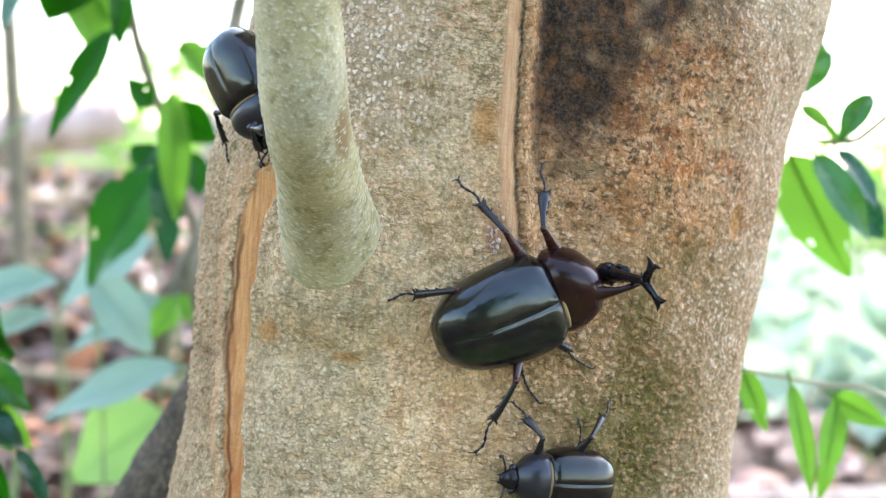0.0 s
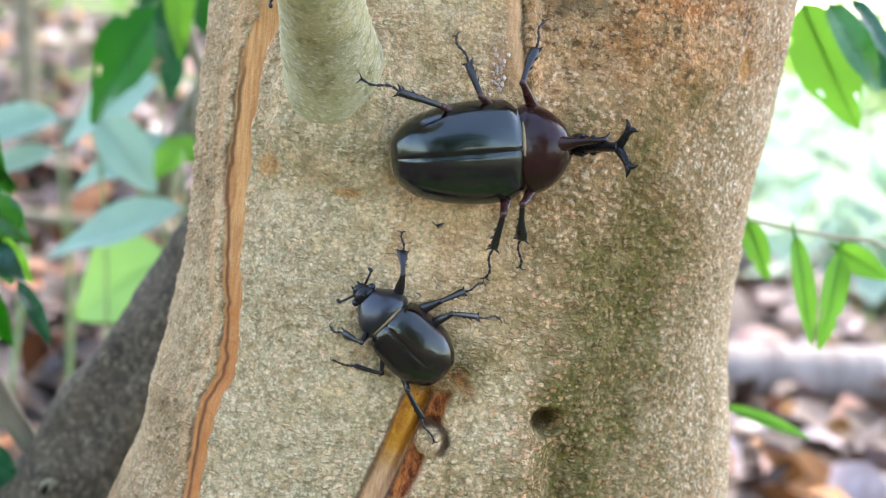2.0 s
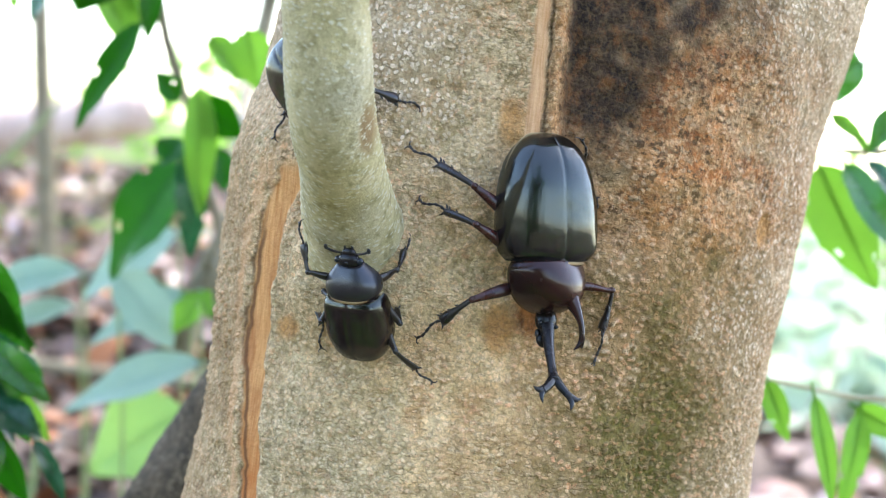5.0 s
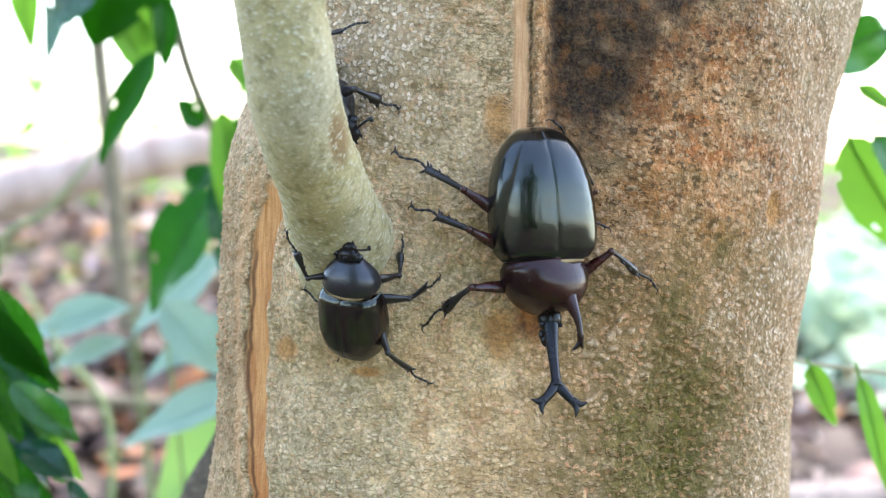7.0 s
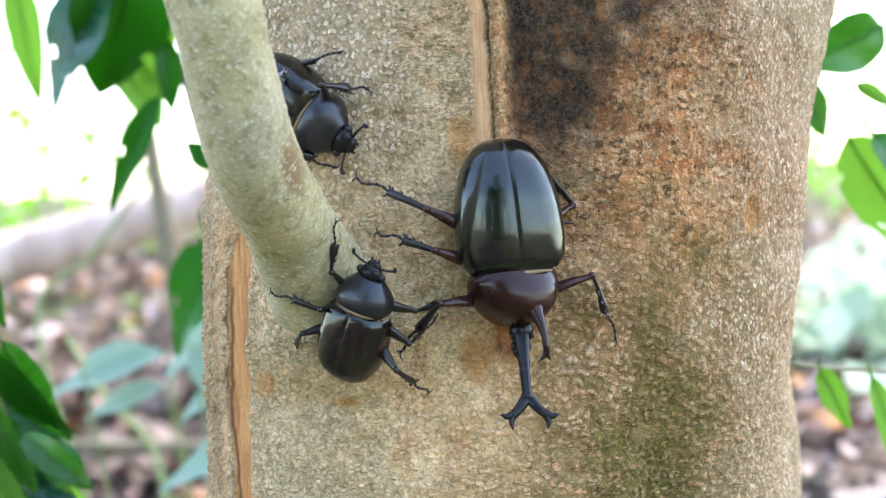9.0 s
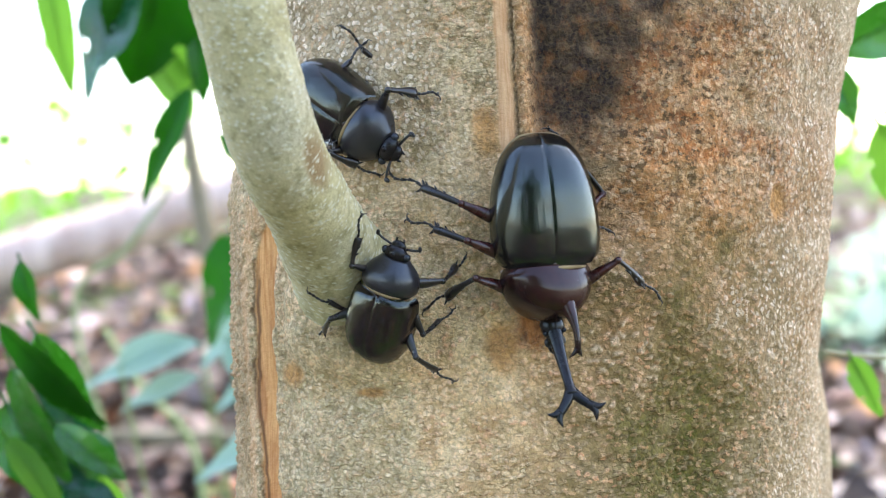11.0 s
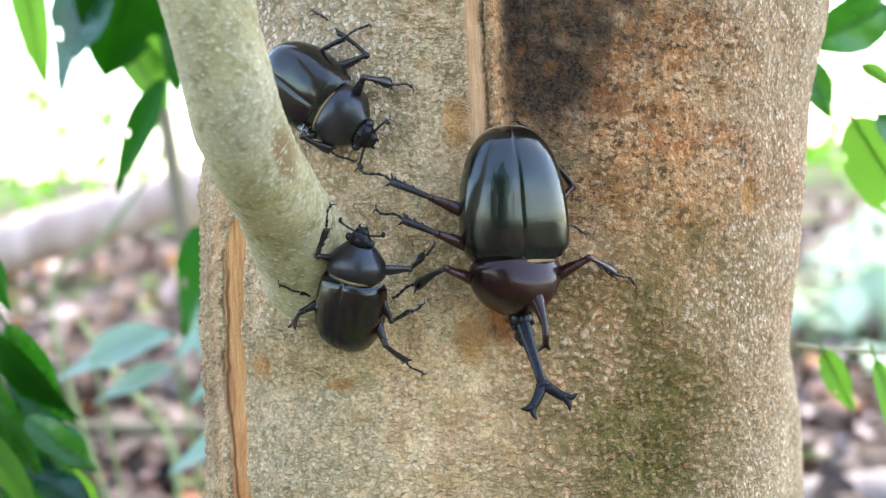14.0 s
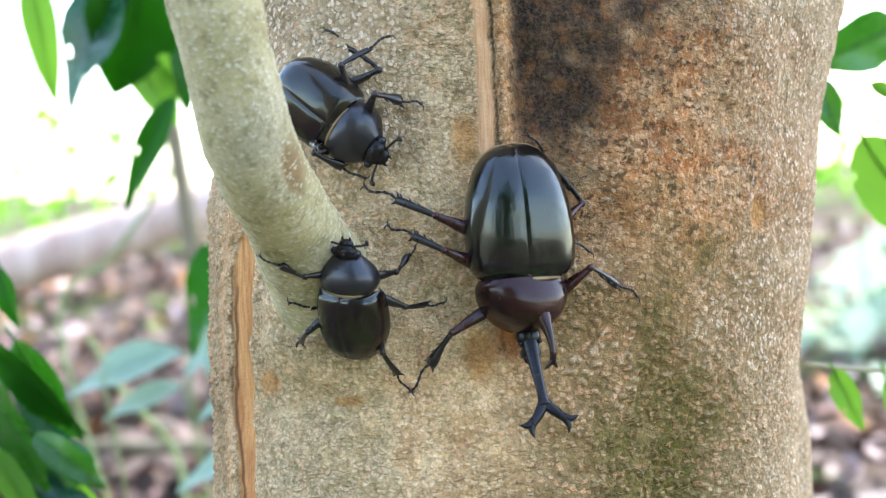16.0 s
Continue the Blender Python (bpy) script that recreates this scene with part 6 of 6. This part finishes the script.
FEMALE_FEET["ML"] = ((0, 0.0262, -0.0866, 0.2958), (1, 0.0091, -0.0891, 0.2907), (1.5, -0.0041, -0.0892, 0.2877), (2, -0.0221, -0.0861, 0.2954), (2.5, -0.0332, -0.0815, 0.3085), (3, -0.0328, -0.0807, 0.3201), (3.5, -0.0346, -0.0788, 0.3350), (4, -0.0355, -0.0785, 0.3324), (4.5, -0.0352, -0.0780, 0.3459), (7, -0.0378, -0.0851, 0.3572), (7.5, -0.0373, -0.0908, 0.3613), (8, -0.0370, -0.0955, 0.3643), (8.5, -0.0372, -0.0965, 0.3649), (9, -0.0375, -0.0962, 0.3649), (11.5, -0.0346, -0.0949, 0.3624), (13, -0.0343, -0.0945, 0.3619), (14.5, -0.0342, -0.0949, 0.3623), (16, -0.0343, -0.0944, 0.3618))
FEMALE_FEET["FL"] = ((0, 0.0188, -0.0877, 0.2983), (1, 0.0004, -0.0881, 0.2978), (1.5, -0.0137, -0.0870, 0.2992), (2, -0.0230, -0.0851, 0.3031), (2.5, -0.0364, -0.0792, 0.3190), (3, -0.0388, -0.0764, 0.3392), (3.5, -0.0385, -0.0765, 0.3414), (4, -0.0392, -0.0816, 0.3565), (4.5, -0.0415, -0.0943, 0.3688), (7, -0.0403, -0.1021, 0.3714), (7.5, -0.0403, -0.1030, 0.3718), (8, -0.0400, -0.1041, 0.3721), (8.5, -0.0333, -0.1169, 0.3757), (9, -0.0201, -0.1036, 0.3810), (11.5, -0.0199, -0.1023, 0.3805), (13, -0.0199, -0.1019, 0.3812), (14.5, -0.0198, -0.1021, 0.3806), (16, -0.0384, -0.1089, 0.3734))
FEMALE_FEET["HR"] = ((0, 0.0466, -0.0766, 0.3310), (1, 0.0345, -0.0825, 0.3200), (1.5, 0.0272, -0.0850, 0.3151), (2, 0.0192, -0.0869, 0.3096), (2.5, 0.0061, -0.0874, 0.3075), (3, 0.0008, -0.0869, 0.3130), (3.5, 0.0006, -0.0869, 0.3125), (4, -0.0043, -0.0862, 0.3208), (4.5, -0.0045, -0.0854, 0.3319), (7, -0.0065, -0.0851, 0.3347), (7.5, -0.0008, -0.0852, 0.3397), (8, -0.0013, -0.0852, 0.3395), (8.5, -0.0015, -0.0852, 0.3387), (9, -0.0016, -0.0852, 0.3389), (11.5, -0.0016, -0.0852, 0.3392), (13, -0.0014, -0.0852, 0.3388), (14.5, -0.0014, -0.0852, 0.3391), (16, -0.0068, -0.0849, 0.3389))
FEMALE_FEET["MR"] = ((0, 0.0376, -0.0811, 0.3257), (1, 0.0253, -0.0849, 0.3250), (1.5, 0.0128, -0.0866, 0.3194), (2, 0.0142, -0.0867, 0.3184), (2.5, -0.0034, -0.0862, 0.3216), (3, -0.0035, -0.0862, 0.3217), (3.5, -0.0042, -0.0852, 0.3359), (4, -0.0024, -0.0849, 0.3445), (4.5, -0.0183, -0.0828, 0.3513), (7, -0.0049, -0.0839, 0.3605), (7.5, -0.0053, -0.0839, 0.3603), (8, -0.0053, -0.0839, 0.3605), (8.5, 0.0016, -0.0844, 0.3574), (9, 0.0006, -0.0844, 0.3571), (11.5, -0.0015, -0.0843, 0.3568), (13, -0.0020, -0.0844, 0.3552), (14.5, -0.0012, -0.0843, 0.3562), (16, 0.0030, -0.0843, 0.3601))
FEMALE_FEET["FR"] = ((0, 0.0200, -0.0856, 0.3295), (1, 0.0059, -0.0864, 0.3220), (1.5, 0.0044, -0.0867, 0.3177), (2, -0.0077, -0.0854, 0.3291), (2.5, -0.0194, -0.0838, 0.3300), (3, -0.0117, -0.0840, 0.3474), (3.5, -0.0115, -0.0837, 0.3544), (4, -0.0114, -0.0837, 0.3543), (4.5, -0.0137, -0.0826, 0.3689), (7, -0.0145, -0.0835, 0.3699), (7.5, -0.0072, -0.0832, 0.3732), (8, -0.0046, -0.0835, 0.3700), (8.5, -0.0054, -0.0835, 0.3698), (9, 0.0046, -0.0843, 0.3610), (11.5, 0.0020, -0.0838, 0.3703), (13, 0.0023, -0.0838, 0.3701), (14.5, 0.0018, -0.0838, 0.3700), (16, -0.0038, -0.0833, 0.3748))
HIDDEN_WAY = (
    (0, (-0.0613, -0.0623, 0.4160), (-0.0456, -0.0742, 0.3882)),
    (0.5, (-0.0614, -0.0622, 0.4159), (-0.0458, -0.0742, 0.3880)),
    (1.5, (-0.0607, -0.0623, 0.4150), (-0.0448, -0.0752, 0.3877)),
    (2.5, (-0.0594, -0.0641, 0.4108), (-0.0423, -0.0777, 0.3848)),
    (3, (-0.0563, -0.0650, 0.4105), (-0.0391, -0.0802, 0.3844)),
    (3.5, (-0.0553, -0.0652, 0.4100), (-0.0377, -0.0805, 0.3845)),
    (4.5, (-0.0518, -0.0673, 0.4126), (-0.0328, -0.0825, 0.3888)),
    (7, (-0.0518, -0.0746, 0.4161), (-0.0262, -0.0849, 0.3930)),
    (7.5, (-0.0518, -0.0745, 0.4168), (-0.0263, -0.0848, 0.3935)),
    (8, (-0.0526, -0.0749, 0.4167), (-0.0267, -0.0846, 0.3937)),
    (8.5, (-0.0494, -0.0747, 0.4156), (-0.0237, -0.0857, 0.3930)),
    (9, (-0.0448, -0.0748, 0.4186), (-0.0180, -0.0866, 0.3978)),
    (11.5, (-0.0383, -0.0760, 0.4147), (-0.0123, -0.0882, 0.3929)),
    (12, (-0.0382, -0.0762, 0.4157), (-0.0133, -0.0881, 0.3925)),
    (13, (-0.0367, -0.0769, 0.4169), (-0.0128, -0.0881, 0.3924)),
    (14.5, (-0.0375, -0.0764, 0.4169), (-0.0113, -0.0881, 0.3952)),
    (15.5, (-0.0369, -0.0767, 0.4169), (-0.0112, -0.0882, 0.3945)),
    (16, (-0.0365, -0.0769, 0.4170), (-0.0110, -0.0883, 0.3942)),
)
HIDDEN_FEET = {}
HIDDEN_FEET["HL"] = ((0, -0.0587, -0.0281, 0.4234), (2.5, -0.0437, -0.0624, 0.4088), (3.5, -0.0391, -0.0659, 0.4154), (4.5, -0.0333, -0.0704, 0.4212), (8.5, -0.0273, -0.1387, 0.4091), (9, -0.0282, -0.1413, 0.4135), (11.5, -0.0260, -0.0750, 0.4278), (12, -0.0262, -0.0749, 0.4276), (13, -0.0260, -0.0750, 0.4276), (14.5, -0.0263, -0.0749, 0.4280), (16, -0.0260, -0.0750, 0.4277))
HIDDEN_FEET["ML"] = ((0, -0.0529, -0.0446, 0.4191), (2.5, -0.0409, -0.0659, 0.4060), (3, -0.0353, -0.0692, 0.4098), (3.5, -0.0334, -0.0711, 0.4116), (4.5, -0.0247, -0.0745, 0.4145), (7, -0.0241, -0.0762, 0.4221), (7.5, -0.0240, -0.0763, 0.4222), (8, -0.0244, -0.0761, 0.4225), (8.5, -0.0255, -0.0761, 0.4154), (9, -0.0199, -0.0777, 0.4219), (11.5, -0.0196, -0.0778, 0.4226), (12, -0.0194, -0.0779, 0.4225), (13, -0.0201, -0.0777, 0.4224), (14.5, -0.0086, -0.0804, 0.4240), (16, -0.0086, -0.0804, 0.4247))
HIDDEN_FEET["FL"] = ((0, -0.0468, -0.0663, 0.3826), (2.5, -0.0457, -0.0658, 0.3885), (3, -0.0276, -0.0735, 0.4070), (3.5, -0.0228, -0.0762, 0.4069), (4.5, -0.0150, -0.0788, 0.4000), (7, -0.0157, -0.0801, 0.4007), (7.5, -0.0158, -0.0800, 0.4007), (8, -0.0161, -0.0800, 0.4008), (8.5, -0.0156, -0.0801, 0.4006), (9, -0.0136, -0.0798, 0.4121), (11.5, -0.0013, -0.0817, 0.4076), (12, -0.0011, -0.0817, 0.4079), (13, -0.0016, -0.0817, 0.4077), (14.5, -0.0017, -0.0816, 0.4078), (16, -0.0016, -0.0817, 0.4075))
HIDDEN_FEET["MR"] = ((0, -0.0562, -0.0563, 0.3826), (0.5, -0.0563, -0.0562, 0.3825), (2.5, -0.0553, -0.0572, 0.3826), (3, -0.0553, -0.0569, 0.3863), (3.5, -0.0533, -0.0589, 0.3872), (4.5, -0.0532, -0.0581, 0.3880), (7, -0.0377, -0.1378, 0.3926), (7.5, -0.0362, -0.1387, 0.3932), (8, -0.0358, -0.1389, 0.3935), (8.5, -0.0330, -0.1371, 0.3924), (9, -0.0283, -0.1362, 0.3958), (11.5, -0.0243, -0.1264, 0.3925), (12, -0.0244, -0.1265, 0.3923), (13, -0.0239, -0.1243, 0.3929), (14.5, -0.0236, -0.1216, 0.3945), (15.5, -0.0236, -0.1216, 0.3942), (16, -0.0236, -0.1205, 0.3941))
HIDDEN_FEET["FR"] = ((7, -0.0274, -0.1293, 0.3886), (7.5, -0.0266, -0.1287, 0.3892), (8, -0.0263, -0.1285, 0.3894), (8.5, -0.0239, -0.1235, 0.3889), (9, -0.0237, -0.0786, 0.3954), (11.5, -0.0180, -0.0806, 0.3904), (12, -0.0190, -0.0804, 0.3900), (13, -0.0185, -0.0805, 0.3899), (14.5, -0.0169, -0.0806, 0.3927), (15.5, -0.0168, -0.0807, 0.3920), (16, -0.0167, -0.0807, 0.3917))

male = Beetle("large glossy black male rhinoceros beetle with a forked horn", True, 0.0452, 1)
female = Beetle("matt black hornless female beetle crawling on the bark", False, 0.0314, 2)
hidden = Beetle("matt black hornless female beetle partly behind the branch", False, 0.036, 3)


def crawling(beetle, way, feet, leans=((0, 0), (16, 0))):
    """Keys a beetle along its way, with its feet holding the bark where they stand."""
    times = [k * 0.125 for k in range(129)]
    line = [(t, *a, *b) for t, a, b in way]
    bodies = []
    for t in times:
        v = glide(line, t)
        bodies.append((t, crawl(v[:3], v[3:], float(glide(leans, t)[0]))))
    walk(beetle.root, bodies)
    for name, (thigh, shin) in beetle.legs.items():
        rows_a, rows_b = [], []
        x, y, _ = beetle.hips[name[0]]
        side = 1 if name[1] == "R" else -1
        rest = Vector((side * x * 2.6, y + {"F": 0.25, "M": 0.05, "H": -0.3}[name[0]] * beetle.height * 2.6, -beetle.height * 0.95))
        for t, m in bodies:
            foot = m.inverted() @ Vector(glide(feet[name], t)) if name in feet else rest
            a, b = beetle.reach(name, foot)
            rows_a.append((t, a))
            rows_b.append((t, b))
        walk(thigh, rows_a)
        walk(shin, rows_b)


def motions():
    crawling(male, MALE_WAY, MALE_FEET, ((0, 9), (1.5, 9), (2.5, -9), (3.5, -13), (4.5, -25), (7, -16), (9, -10), (16, -9)))
    walk(male.collar, [(0, pose(0, 0, 0, 0, 18, 0)), (1.5, pose(0, 0, 0, 0, 18, 0)), (2.5, pose(0, 0, 0, 0, -34, 0)), (4.5, pose(0, 0, 0, 0, -30, 0)), (7.5, pose(0, 0, 0, 0, -24, 0)), (16, pose(0, 0, 0, 0, -24, 0))])
    neck = Vector((0, 0.5 * 0.0452, 0))
    nods = ((0, -8, 58), (0.3, -14, 58), (1.0, -8, 58), (1.5, -4, 56), (2.0, -4, 48), (2.5, -26, 34), (3.5, -8, 30), (4.5, -16, 20), (7, -9, 8), (9, -6, 6), (12.5, 12, 6), (16, 4, 6))
    turned = [(t, Matrix.Translation(neck) @ pose(0, 0, 0, up, 0, a) @ Matrix.Translation(-neck)) for t, a, up in nods]
    walk(male.head, turned)
    crawling(female, FEMALE_WAY, FEMALE_FEET)
    crawling(hidden, HIDDEN_WAY, HIDDEN_FEET)


motions()
